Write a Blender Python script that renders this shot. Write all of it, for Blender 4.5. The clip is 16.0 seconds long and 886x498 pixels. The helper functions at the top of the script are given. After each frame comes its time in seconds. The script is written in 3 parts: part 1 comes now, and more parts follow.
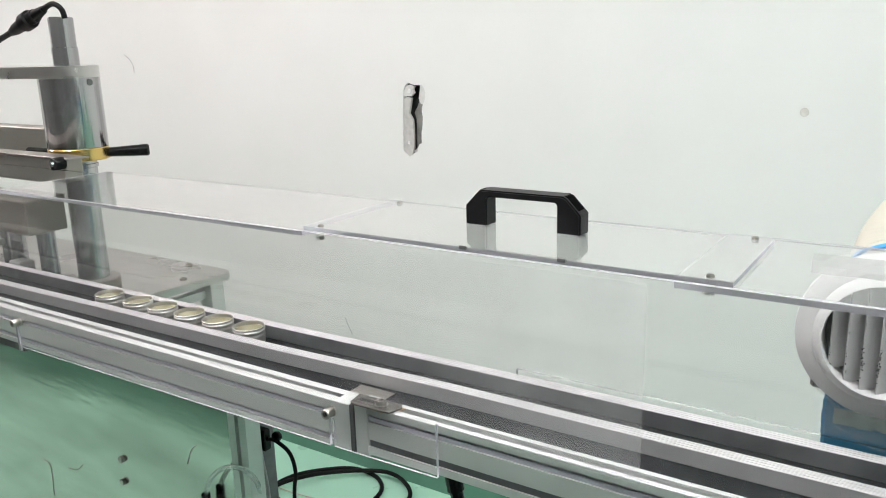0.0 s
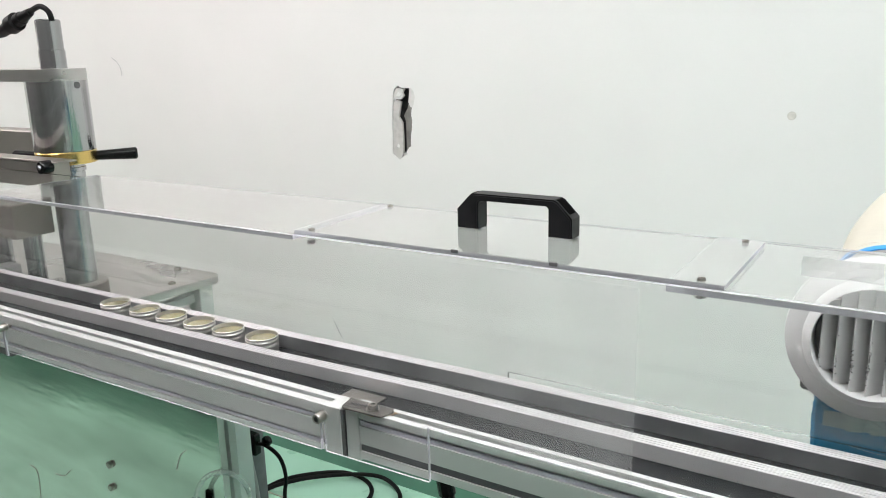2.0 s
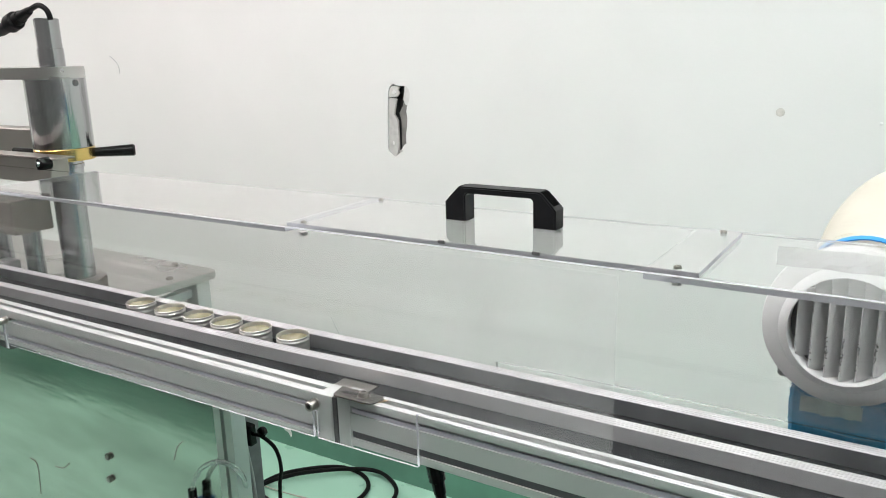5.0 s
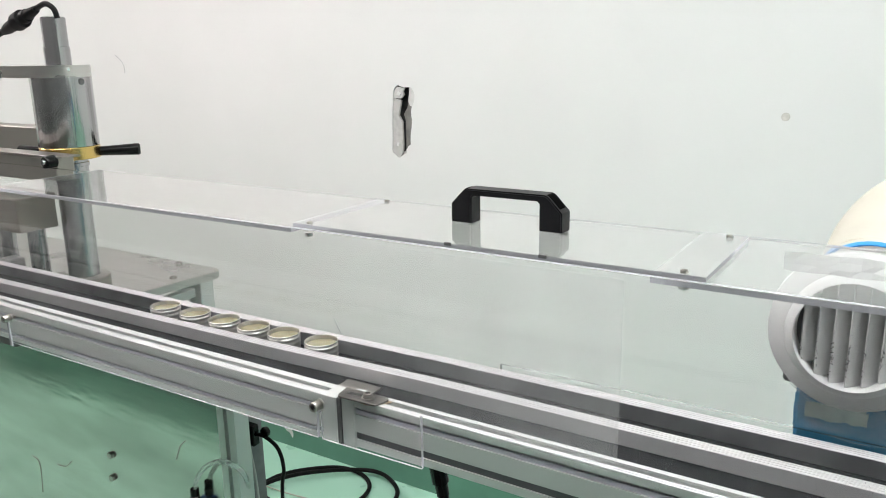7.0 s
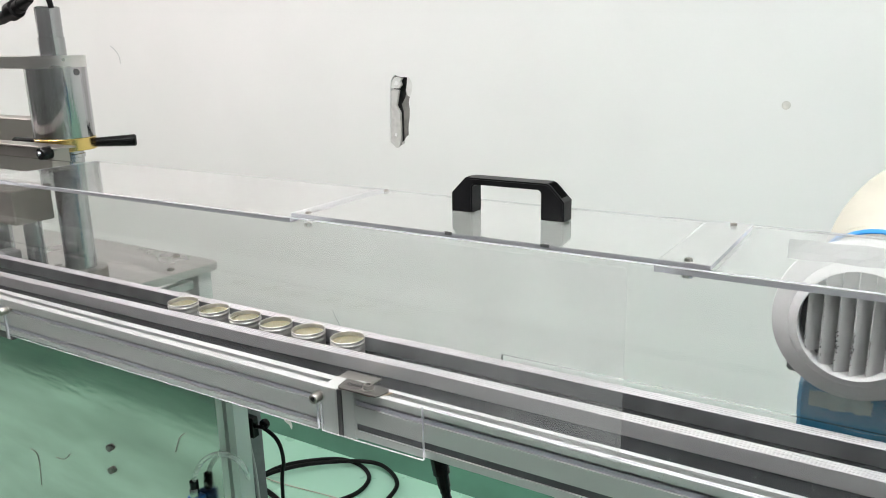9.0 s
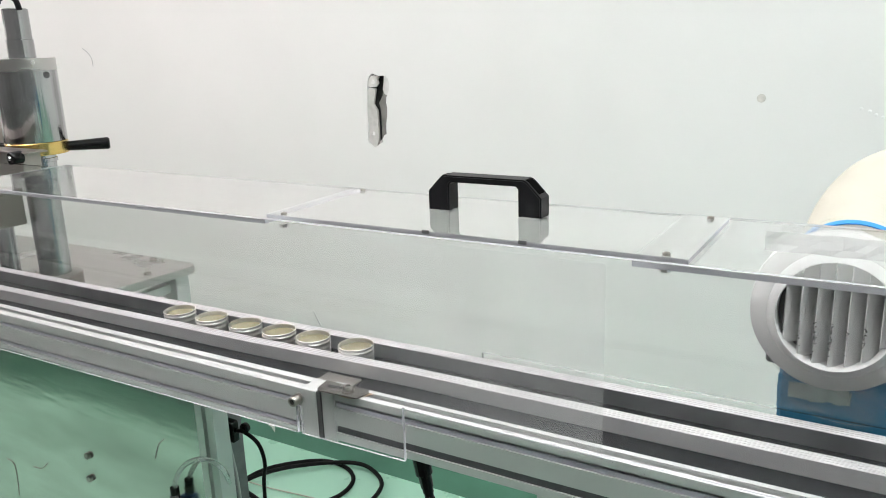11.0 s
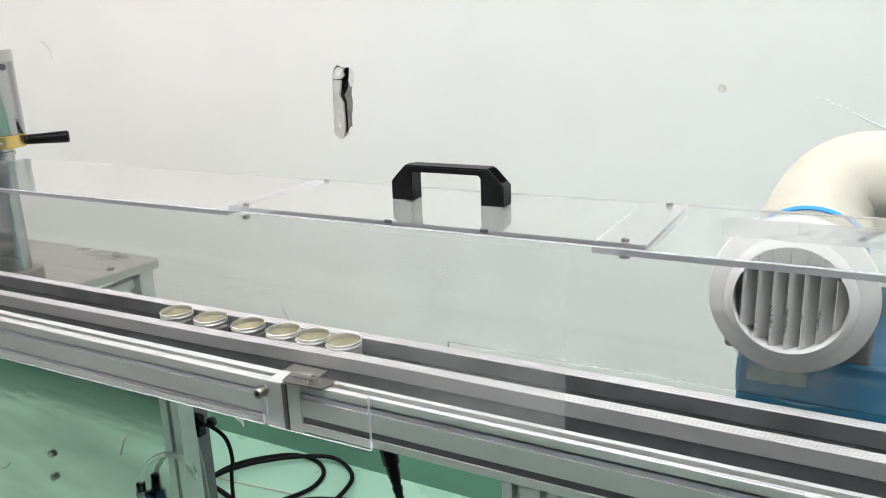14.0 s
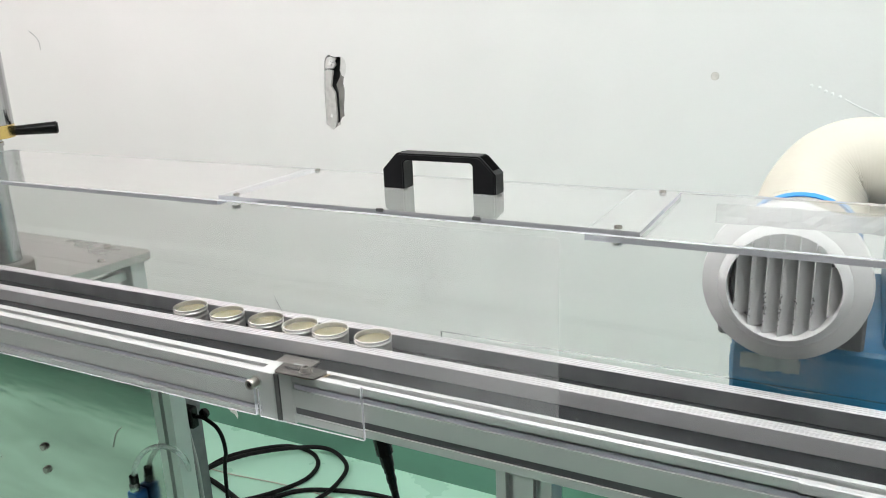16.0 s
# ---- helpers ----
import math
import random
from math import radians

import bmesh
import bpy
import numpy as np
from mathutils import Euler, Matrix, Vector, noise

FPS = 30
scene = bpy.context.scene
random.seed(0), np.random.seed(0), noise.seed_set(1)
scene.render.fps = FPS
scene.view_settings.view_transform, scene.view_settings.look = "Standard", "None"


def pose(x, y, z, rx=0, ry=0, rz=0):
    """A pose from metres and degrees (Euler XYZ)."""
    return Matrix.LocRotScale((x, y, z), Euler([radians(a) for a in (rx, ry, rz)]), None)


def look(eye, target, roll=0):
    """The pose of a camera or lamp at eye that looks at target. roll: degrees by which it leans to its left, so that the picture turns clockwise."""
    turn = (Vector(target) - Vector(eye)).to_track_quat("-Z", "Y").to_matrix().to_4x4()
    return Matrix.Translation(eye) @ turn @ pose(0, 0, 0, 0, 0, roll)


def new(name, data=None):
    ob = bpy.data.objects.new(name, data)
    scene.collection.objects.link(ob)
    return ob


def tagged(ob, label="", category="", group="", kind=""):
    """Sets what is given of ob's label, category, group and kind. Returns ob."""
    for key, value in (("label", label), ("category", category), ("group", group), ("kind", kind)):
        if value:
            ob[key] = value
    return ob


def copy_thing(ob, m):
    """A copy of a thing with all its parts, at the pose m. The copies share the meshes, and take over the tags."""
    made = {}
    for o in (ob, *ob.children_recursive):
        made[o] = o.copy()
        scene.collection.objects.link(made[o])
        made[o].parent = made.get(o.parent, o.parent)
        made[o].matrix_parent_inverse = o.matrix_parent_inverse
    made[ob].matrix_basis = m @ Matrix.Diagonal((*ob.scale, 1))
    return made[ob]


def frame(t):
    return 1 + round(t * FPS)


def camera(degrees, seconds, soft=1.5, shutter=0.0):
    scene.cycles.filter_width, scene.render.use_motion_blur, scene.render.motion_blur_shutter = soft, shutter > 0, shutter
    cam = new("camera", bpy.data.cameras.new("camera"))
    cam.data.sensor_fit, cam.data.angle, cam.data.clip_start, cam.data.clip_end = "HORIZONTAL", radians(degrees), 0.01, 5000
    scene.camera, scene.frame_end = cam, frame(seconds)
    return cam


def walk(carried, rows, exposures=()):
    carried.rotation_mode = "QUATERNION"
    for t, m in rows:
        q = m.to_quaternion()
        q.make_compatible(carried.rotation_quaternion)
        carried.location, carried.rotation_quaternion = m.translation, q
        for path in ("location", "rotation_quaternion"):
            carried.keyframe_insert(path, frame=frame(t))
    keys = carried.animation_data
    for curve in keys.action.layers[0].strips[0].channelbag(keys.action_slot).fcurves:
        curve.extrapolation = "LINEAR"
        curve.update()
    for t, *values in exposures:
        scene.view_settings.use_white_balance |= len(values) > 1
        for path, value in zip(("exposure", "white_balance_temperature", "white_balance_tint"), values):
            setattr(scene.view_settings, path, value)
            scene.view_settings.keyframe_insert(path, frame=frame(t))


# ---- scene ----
cam = camera(59.0, 16.0, soft=1.0)
PATH = [
    (0, (0.446, -0.626, 1.191), (-0.62, 0.992, 0.693), -1.6),
    (0.5, (0.444, -0.627, 1.192), (-0.613, 0.997, 0.696), -1.6),
    (1, (0.442, -0.631, 1.193), (-0.608, 0.998, 0.699), -1.6),
    (1.5, (0.444, -0.631, 1.194), (-0.601, 1.002, 0.701), -1.5),
    (2, (0.443, -0.627, 1.192), (-0.599, 1.008, 0.7), -1.5),
    (2.5, (0.443, -0.629, 1.192), (-0.597, 1.007, 0.699), -1.5),
    (3, (0.448, -0.631, 1.194), (-0.593, 1.004, 0.699), -1.6),
    (3.5, (0.451, -0.635, 1.191), (-0.589, 0.999, 0.694), -1.7),
    (4, (0.463, -0.638, 1.189), (-0.576, 0.996, 0.691), -1.8),
    (6.5, (0.468, -0.644, 1.19), (-0.576, 0.991, 0.702), -1.1),
    (7, (0.463, -0.644, 1.19), (-0.582, 0.99, 0.699), -1.1),
    (7.5, (0.458, -0.645, 1.189), (-0.586, 0.987, 0.692), -1.2),
    (8, (0.458, -0.643, 1.188), (-0.585, 0.988, 0.685), -1.2),
    (8.5, (0.457, -0.643, 1.186), (-0.583, 0.989, 0.679), -1.2),
    (9, (0.456, -0.639, 1.186), (-0.581, 0.993, 0.674), -1.3),
    (11.5, (0.456, -0.631, 1.183), (-0.523, 1.033, 0.663), -2.1),
    (12, (0.456, -0.632, 1.182), (-0.505, 1.042, 0.658), -2.1),
    (12.5, (0.458, -0.633, 1.184), (-0.489, 1.047, 0.655), -2.2),
    (13, (0.459, -0.636, 1.183), (-0.479, 1.049, 0.652), -2.2),
    (13.5, (0.461, -0.632, 1.181), (-0.47, 1.055, 0.648), -2.1),
    (14, (0.464, -0.631, 1.181), (-0.464, 1.057, 0.644), -2.1),
    (14.5, (0.465, -0.63, 1.181), (-0.46, 1.059, 0.638), -2.1),
    (15, (0.465, -0.628, 1.179), (-0.455, 1.062, 0.631), -2.1),
    (15.5, (0.464, -0.627, 1.178), (-0.453, 1.062, 0.624), -2.1),
    (16, (0.463, -0.626, 1.177), (-0.449, 1.064, 0.617), -2.3),
]
walk(cam, [(t, look(eye, target, roll)) for t, eye, target, roll in PATH])

# ---- light: a closed white room with ceiling panels ----
world = bpy.data.worlds.new("world")
world.use_nodes = True
world.node_tree.nodes["Background"].inputs[0].default_value = (0.9, 0.95, 1.0, 1)
world.node_tree.nodes["Background"].inputs[1].default_value = 0.15
scene.world = world
scene.view_settings.exposure = 0.0

FLOOR, WALL_Y, CEIL = -0.185, 1.227, 2.6


# ---- materials ----
def mat(name, color, rough=0.5, metal=0.0, var=0.0, scale=30.0, bump=0.0, bscale=200.0, stretch=(1, 1, 1), rvar=0.0,
        trans=0.0, ior=1.45, dark=None, coat=0.0, spec=0.5):
    m = bpy.data.materials.new(name)
    m.use_nodes = True
    nt = m.node_tree
    b = nt.nodes["Principled BSDF"]
    b.inputs["Base Color"].default_value = (*color, 1)
    b.inputs["Roughness"].default_value = rough
    b.inputs["Metallic"].default_value = metal
    b.inputs["IOR"].default_value = ior
    b.inputs["Transmission Weight"].default_value = trans
    b.inputs["Coat Weight"].default_value = coat
    b.inputs["Specular IOR Level"].default_value = spec
    if var or bump or rvar:
        tc = nt.nodes.new("ShaderNodeTexCoord")
        mp = nt.nodes.new("ShaderNodeMapping")
        mp.inputs["Scale"].default_value = stretch
        nt.links.new(tc.outputs["Object"], mp.inputs[0])
        n1 = nt.nodes.new("ShaderNodeTexNoise")
        n1.inputs["Scale"].default_value, n1.inputs["Detail"].default_value = scale, 5
        n2 = nt.nodes.new("ShaderNodeTexNoise")
        n2.inputs["Scale"].default_value, n2.inputs["Detail"].default_value = bscale, 4
        nt.links.new(mp.outputs[0], n1.inputs[0])
        nt.links.new(mp.outputs[0], n2.inputs[0])
        if var:
            mx = nt.nodes.new("ShaderNodeMix")
            mx.data_type = "RGBA"
            d = dark or tuple(c * (1 - var) for c in color)
            mx.inputs[6].default_value, mx.inputs[7].default_value = (*d, 1), (*color, 1)
            rp = nt.nodes.new("ShaderNodeMapRange")
            rp.inputs[1].default_value, rp.inputs[2].default_value = 0.35, 0.6
            nt.links.new(n1.outputs[0], rp.inputs[0])
            nt.links.new(rp.outputs[0], mx.inputs[0])
            nt.links.new(mx.outputs[2], b.inputs["Base Color"])
        if rvar:
            rr = nt.nodes.new("ShaderNodeMapRange")
            rr.inputs[1].default_value, rr.inputs[2].default_value = 0.3, 0.7
            rr.inputs[3].default_value, rr.inputs[4].default_value = max(rough - rvar, 0.02), rough + rvar
            nt.links.new(n2.outputs[0], rr.inputs[0])
            nt.links.new(rr.outputs[0], b.inputs["Roughness"])
        if bump:
            bp = nt.nodes.new("ShaderNodeBump")
            bp.inputs["Strength"].default_value, bp.inputs["Distance"].default_value = bump, 0.002
            nt.links.new(n2.outputs[0], bp.inputs["Height"])
            nt.links.new(bp.outputs[0], b.inputs["Normal"])
    return m


M_WALL = mat("white_wall_paint", (0.765, 0.76, 0.745), 0.75, var=0.04, scale=2.0, bump=0.12, bscale=120)
M_DARKWALL = mat("grey_wall", (0.16, 0.16, 0.16), 0.7, var=0.1, scale=2)
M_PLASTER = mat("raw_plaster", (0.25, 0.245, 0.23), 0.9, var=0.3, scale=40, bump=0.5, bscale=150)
M_FLAP = mat("loose_plaster", (0.54, 0.53, 0.51), 0.85, var=0.15, scale=60, bump=0.4, bscale=200)
M_PALE = mat("pale_plaster", (0.66, 0.65, 0.63), 0.85, var=0.12, scale=60, bump=0.4, bscale=200)
# near-black painted as shade in holes and sockets; also colours the dirt specks
M_CAVITY = mat("hole_shade_and_dirt", (0.05, 0.05, 0.05), 0.9, var=0.5, scale=30)
M_FLOOR = mat("green_epoxy", (0.38, 0.64, 0.50), 0.30, var=0.04, scale=1.5, rvar=0.05, bscale=6)
M_SKIRT = mat("green_skirting_paint", (0.12, 0.27, 0.20), 0.4, var=0.12, scale=6)
M_CEIL = mat("ceiling_white", (0.8, 0.8, 0.8), 0.8, var=0.03, scale=2)
M_ALU = mat("anodised_aluminium", (0.60, 0.61, 0.60), 0.44, 0.55, var=0.04, scale=4)
M_ALU_DARK = mat("dark_grey_profile", (0.17, 0.17, 0.18), 0.5, 0.6, var=0.15, scale=20, stretch=(0.1, 3, 3))
M_RAIL = mat("guide_rail_aluminium", (0.58, 0.57, 0.58), 0.34, 0.6, var=0.05, scale=3)
# rear rail flanks: darkened for the dark surroundings they mirror, plus stain mottling
M_RAIL_DARK = mat("shaded_stained_rail_aluminium", (0.44, 0.44, 0.46), 0.36, 0.9, var=0.28, scale=16)
M_BELT = mat("dark_belt", (0.013, 0.0135, 0.015), 0.6, var=0.15, scale=20, spec=0.1)
M_STEEL = mat("brushed_stainless", (0.56, 0.55, 0.53), 0.30, 1.0, var=0.06, scale=4, rvar=0.04, bscale=6)
M_STEEL_DULL = mat("dull_stainless", (0.36, 0.34, 0.31), 0.40, 1.0, var=0.10, scale=5, rvar=0.05, bscale=10)
M_BROWNSTEEL = mat("brownish_steel", (0.145, 0.125, 0.105), 0.45, 0.5, var=0.15, scale=9)
# dark wavy bands in the sheet's colour stand in for blurred reflections
M_MIRROR = mat("polished_stainless_sheet", (0.58, 0.575, 0.555), 0.16, 1.0, var=0.42, scale=2.6, rvar=0.07, bscale=3.5, bump=0.9, stretch=(0.5, 1, 2.2))
# upright streaks in the colour of these two stand in for reflected surroundings
M_CHROME = mat("chrome", (0.52, 0.52, 0.53), 0.17, 1.0, var=0.30, scale=70, stretch=(1, 1, 0.012), bump=0.55, bscale=160)
M_CYL = mat("turned_steel", (0.52, 0.515, 0.525), 0.17, 1.0, var=0.35, scale=55, stretch=(1, 1, 0.012), bump=1.0, bscale=70)
M_BRASS = mat("brass", (0.78, 0.56, 0.20), 0.22, 1.0, var=0.1, scale=30)
M_BLACK = mat("black_plastic", (0.007, 0.007, 0.008), 0.45, spec=0.35, var=0.3, scale=60, bump=0.15, bscale=900)
M_GLOSSBLACK = mat("black_bakelite", (0.006, 0.006, 0.006), 0.22, spec=0.3)
M_DEEPBLACK = mat("recess_shade_black", (0.002, 0.002, 0.002), 0.9, spec=0.05)
M_CABLE = mat("black_cable_sheath", (0.005, 0.005, 0.005), 0.5, spec=0.15, var=0.3, scale=80)
M_ACRYL = mat("clear_acrylic", (0.995, 1.0, 0.997), 0.0, trans=1.0, ior=1.49)
M_EDGE = mat("sawn_acrylic_edge", (0.80, 0.80, 0.845), 0.22, trans=0.56, ior=1.33)
M_TAPE_CLEAR = mat("wrinkled_clear_tape", (0.97, 0.98, 0.98), 0.03, trans=0.97, ior=1.25)
M_TAPE = mat("clear_tape", (0.46, 0.46, 0.455), 0.12, trans=0.62, ior=1.12)
# slat white lowered in place of the shade between the louvres
M_SLAT = mat("dimmed_white_slat", (0.40, 0.40, 0.395), 0.45, var=0.06, scale=30)
M_WHITE = mat("white_abs", (0.41, 0.41, 0.405), 0.35, var=0.03, scale=10)
M_HOSE = mat("cream_duct_hose", (0.52, 0.495, 0.42), 0.6, var=0.08, scale=14, bump=0.2, bscale=60)
M_BLUE = mat("blue_enamel", (0.008, 0.115, 0.235), 0.35, var=0.15, scale=9)
M_BLUERING = mat("blue_collar", (0.03, 0.25, 0.62), 0.35)
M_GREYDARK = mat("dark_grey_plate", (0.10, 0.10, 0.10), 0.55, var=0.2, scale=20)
M_GREYNECK = mat("grey_neck", (0.25, 0.24, 0.23), 0.5, var=0.1, scale=20)
M_TIN = mat("tin_plate", (0.58, 0.57, 0.54), 0.34, 0.85, var=0.05, scale=60)
M_BALM = mat("pale_yellow_balm", (0.155, 0.138, 0.080), 0.14, var=0.06, scale=50, coat=0.3)
M_PLATE = mat("smoky_steel_plate", (0.14, 0.13, 0.12), 0.42, 0.9, var=0.15, scale=60)
M_CARD = mat("brown_card_shim", (0.42, 0.30, 0.19), 0.8, var=0.2, scale=80)
M_TUBE = mat("clear_tube", (0.9, 0.93, 0.92), 0.1, trans=0.8, ior=1.35)
M_FITBLUE = mat("blue_fitting", (0.01, 0.10, 0.32), 0.3)
M_LIGHT = bpy.data.materials.new("ceiling_panel_glow")
M_LIGHT.use_nodes = True
_b = M_LIGHT.node_tree.nodes["Principled BSDF"]
_b.inputs["Emission Color"].default_value = (1.02, 0.920, 0.935, 1)
_b.inputs["Emission Strength"].default_value = 20.6
M_COOL = M_LIGHT.copy()
M_COOL.node_tree.nodes["Principled BSDF"].inputs["Emission Strength"].default_value = 23.9
M_COOL.name = "ceiling_panel_cool_glow"
M_COOL.node_tree.nodes["Principled BSDF"].inputs["Emission Color"].default_value = (0.915, 0.935, 0.935, 1)


# ---- mesh helpers ----
def box(bm, lo, hi, bevel=0.0, seg=1):
    r = bmesh.ops.create_cube(bm, size=1.0)
    vs = r["verts"]
    lo, hi = Vector(lo), Vector(hi)
    for v in vs:
        v.co = Vector([lo[i] + (v.co[i] + 0.5) * (hi[i] - lo[i]) for i in range(3)])
    if bevel:
        es = list({e for v in vs for e in v.link_edges})
        bmesh.ops.bevel(bm, geom=es, offset=bevel, segments=seg, affect="EDGES", profile=0.6)
    return bm


def boxbm(lo, hi, bevel=0.0, seg=1):
    return box(bmesh.new(), lo, hi, bevel, seg)


def lathe(prof, n=40, axis="z", center=(0, 0, 0), bm=None):
    """Turned solid: prof is (radius, height) pairs; closed on the axis where a radius is 0."""
    bm = bm or bmesh.new()
    rings = []
    for r, h in prof:
        ring = []
        for i in range(n if r > 1e-6 else 1):
            a = 2 * math.pi * i / n
            x, y = r * math.cos(a), r * math.sin(a)
            co = {"z": (x, y, h), "y": (x, h, y), "x": (h, x, y)}[axis]
            ring.append(bm.verts.new(Vector(center) + Vector(co)))
        rings.append(ring)
    for a, b in zip(rings, rings[1:]):
        for i in range(n):
            j = (i + 1) % n
            if len(a) == 1 and len(b) == 1:
                continue
            if len(a) == 1:
                bm.faces.new((a[0], b[i], b[j]))
            elif len(b) == 1:
                bm.faces.new((a[i], a[j], b[0]))
            else:
                bm.faces.new((a[i], a[j], b[j], b[i]))
    bmesh.ops.recalc_face_normals(bm, faces=bm.faces)
    return bm


def prism(poly, h0, h1, axis="x", bm=None):
    """Polygon extruded along an axis. axis x: poly is (y, z); y: (x, z); z: (x, y)."""
    bm = bm or bmesh.new()
    def co(p, h):
        return {"x": (h, p[0], p[1]), "y": (p[0], h, p[1]), "z": (p[0], p[1], h)}[axis]
    a = [bm.verts.new(co(p, h0)) for p in poly]
    b = [bm.verts.new(co(p, h1)) for p in poly]
    bm.faces.new(a)
    bm.faces.new(b)
    for i in range(len(poly)):
        j = (i + 1) % len(poly)
        bm.faces.new((a[i], a[j], b[j], b[i]))
    bmesh.ops.recalc_face_normals(bm, faces=bm.faces)
    return bm


def smooth_line(pts, per=8):
    pts = [Vector(p) for p in pts]
    out = []
    for i in range(len(pts) - 1):
        p0, p1, p2, p3 = pts[max(i - 1, 0)], pts[i], pts[i + 1], pts[min(i + 2, len(pts) - 1)]
        for k in range(per):
            t = k / per
            out.append(0.5 * (2 * p1 + (p2 - p0) * t + (2 * p0 - 5 * p1 + 4 * p2 - p3) * t * t + (3 * p1 - p0 - 3 * p2 + p3) * t ** 3))
    out.append(pts[-1])
    return out


def tube(pts, r, n=10, per=8, bm=None, radii=None, smooth=True):
    """A round pipe along a smooth line; radii: a function of the way along it, 0 to 1."""
    bm = bm or bmesh.new()
    line = smooth_line(pts, per) if smooth else [Vector(p) for p in pts]
    up = Vector((0, 0, 1))
    rings, side = [], None
    for i, p in enumerate(line):
        d = (line[min(i + 1, len(line) - 1)] - line[max(i - 1, 0)]).normalized()
        if side is None:
            side = d.cross(up if abs(d.z) < 0.9 else Vector((1, 0, 0))).normalized()
        side = (side - d * side.dot(d)).normalized()
        o = d.cross(side)
        rr = radii(i / (len(line) - 1)) if radii else r
        rings.append([bm.verts.new(p + (side * math.cos(2 * math.pi * k / n) + o * math.sin(2 * math.pi * k / n)) * rr) for k in range(n)])
    for a, b in zip(rings, rings[1:]):
        for k in range(n):
            bm.faces.new((a[k], a[(k + 1) % n], b[(k + 1) % n], b[k]))
    bm.faces.new(rings[0])
    bm.faces.new(rings[-1])
    bmesh.ops.recalc_face_normals(bm, faces=bm.faces)
    return bm


def part(name, bm, material, parent=None, label="", smooth=False):
    me = bpy.data.meshes.new(name)
    if smooth:
        for f in bm.faces:
            f.smooth = True
        for e in bm.edges:
            if len(e.link_faces) == 2 and e.calc_face_angle(0) > 0.6:
                e.smooth = False
    bm.to_mesh(me)
    bm.free()
    me.materials.append(material)
    ob = new(name, me)
    if parent:
        ob.parent = parent
    if label:
        tagged(ob, label)
    return ob


def thing(name, label, category, at=(0, 0, 0), group=""):
    e = new(name)
    e.location = at
    return tagged(e, label, category, group)


def structure(name, bm, material, label, smooth=False):
    return tagged(part(name, bm, material, None, "", smooth), label, name.split("_")[0], kind="structure")


# ---- the room ----
X0, X1, Y0 = -5.0, 4.6, -0.76
structure("floor", boxbm((X0, Y0, FLOOR - 0.1), (X1, WALL_Y, FLOOR)), M_FLOOR, "glossy mint green epoxy factory floor")
structure("ceiling", boxbm((X0, Y0, CEIL), (X1, WALL_Y, CEIL + 0.1)), M_CEIL, "plain white ceiling")
structure("wall_west", boxbm((X0 - 0.1, Y0, FLOOR - 0.1), (X0, WALL_Y, CEIL + 0.1)), M_WALL, "plain white painted wall")
structure("wall_east", boxbm((X1, Y0, FLOOR - 0.1), (X1 + 0.1, WALL_Y, CEIL + 0.1)), M_WALL, "plain white painted wall")
# unseen wall, added close behind the camera so that reflections go dark
structure("wall_south", boxbm((X0 - 0.1, Y0 - 0.1, FLOOR - 0.1), (X1 + 0.1, Y0, CEIL + 0.1)), M_DARKWALL, "unseen grey wall added to darken the reflections")
HX0, HX1, HZ0, HZ1 = -0.915, -0.810, 0.875, 1.105
wall = boxbm((X0 - 0.1, WALL_Y, FLOOR - 0.1), (X1 + 0.1, WALL_Y + 0.12, HZ0))
box(wall, (X0 - 0.1, WALL_Y, HZ1), (X1 + 0.1, WALL_Y + 0.12, CEIL + 0.1))
box(wall, (X0 - 0.1, WALL_Y, HZ0), (HX0, WALL_Y + 0.12, HZ1))
box(wall, (HX1, WALL_Y, HZ0), (X1 + 0.1, WALL_Y + 0.12, HZ1))
wall_north = structure("wall_north", wall, M_WALL, "white painted wall with scuffs and a broken hole")
# unseen skirting, added to give the steel sheet a dark band to mirror
structure("baseboard_south", boxbm((X0, Y0, FLOOR), (X1, Y0 + 0.006, FLOOR + 0.2)), M_SKIRT, "green painted skirting band along the wall")
structure("baseboard", boxbm((X0, WALL_Y - 0.006, FLOOR), (X1, WALL_Y, FLOOR + 0.2)), M_SKIRT, "green painted skirting band along the wall")

LAMPS = [(-1.65, -0.25, 0), (0.35, -0.25, 1), (-4.0, -0.25, 0), (3.0, -0.25, 1)]
for lx, ly, cool in LAMPS:
    lamp = thing("ceiling_light", "flat white glowing ceiling light panel", "ceiling light", (lx, ly, CEIL), "ceiling lights")
    fr = boxbm((-0.62, -0.32, -0.03), (0.62, 0.32, -0.001), 0.004)
    part("frame", fr, M_WHITE, lamp)
    part("diffuser", boxbm((-0.58, -0.28, -0.036), (0.58, 0.28, -0.031)), M_COOL if cool else M_LIGHT, lamp, "glowing white diffuser")

# hole broken into the wall: plaster-lined recess, torn edge, hanging flap
hole = thing("wall_hole", "broken upright hole in the white wall with torn plaster edges", "hole", (0, WALL_Y, 0))
part("recess", boxbm((HX0 - 0.02, 0.07, HZ0 - 0.02), (HX1 + 0.02, 0.1, HZ1 + 0.02)), M_PLASTER, hole)
def shard(name, pts, y0, y1, material, label=""):
    """A flat piece of plaster; pts in millimetres from the hole's lower corner."""
    part(name, prism([(-0.905 + a / 1000, 0.893 + b / 1000) for a, b in pts], y0, y1, "y"), material, hole, label)


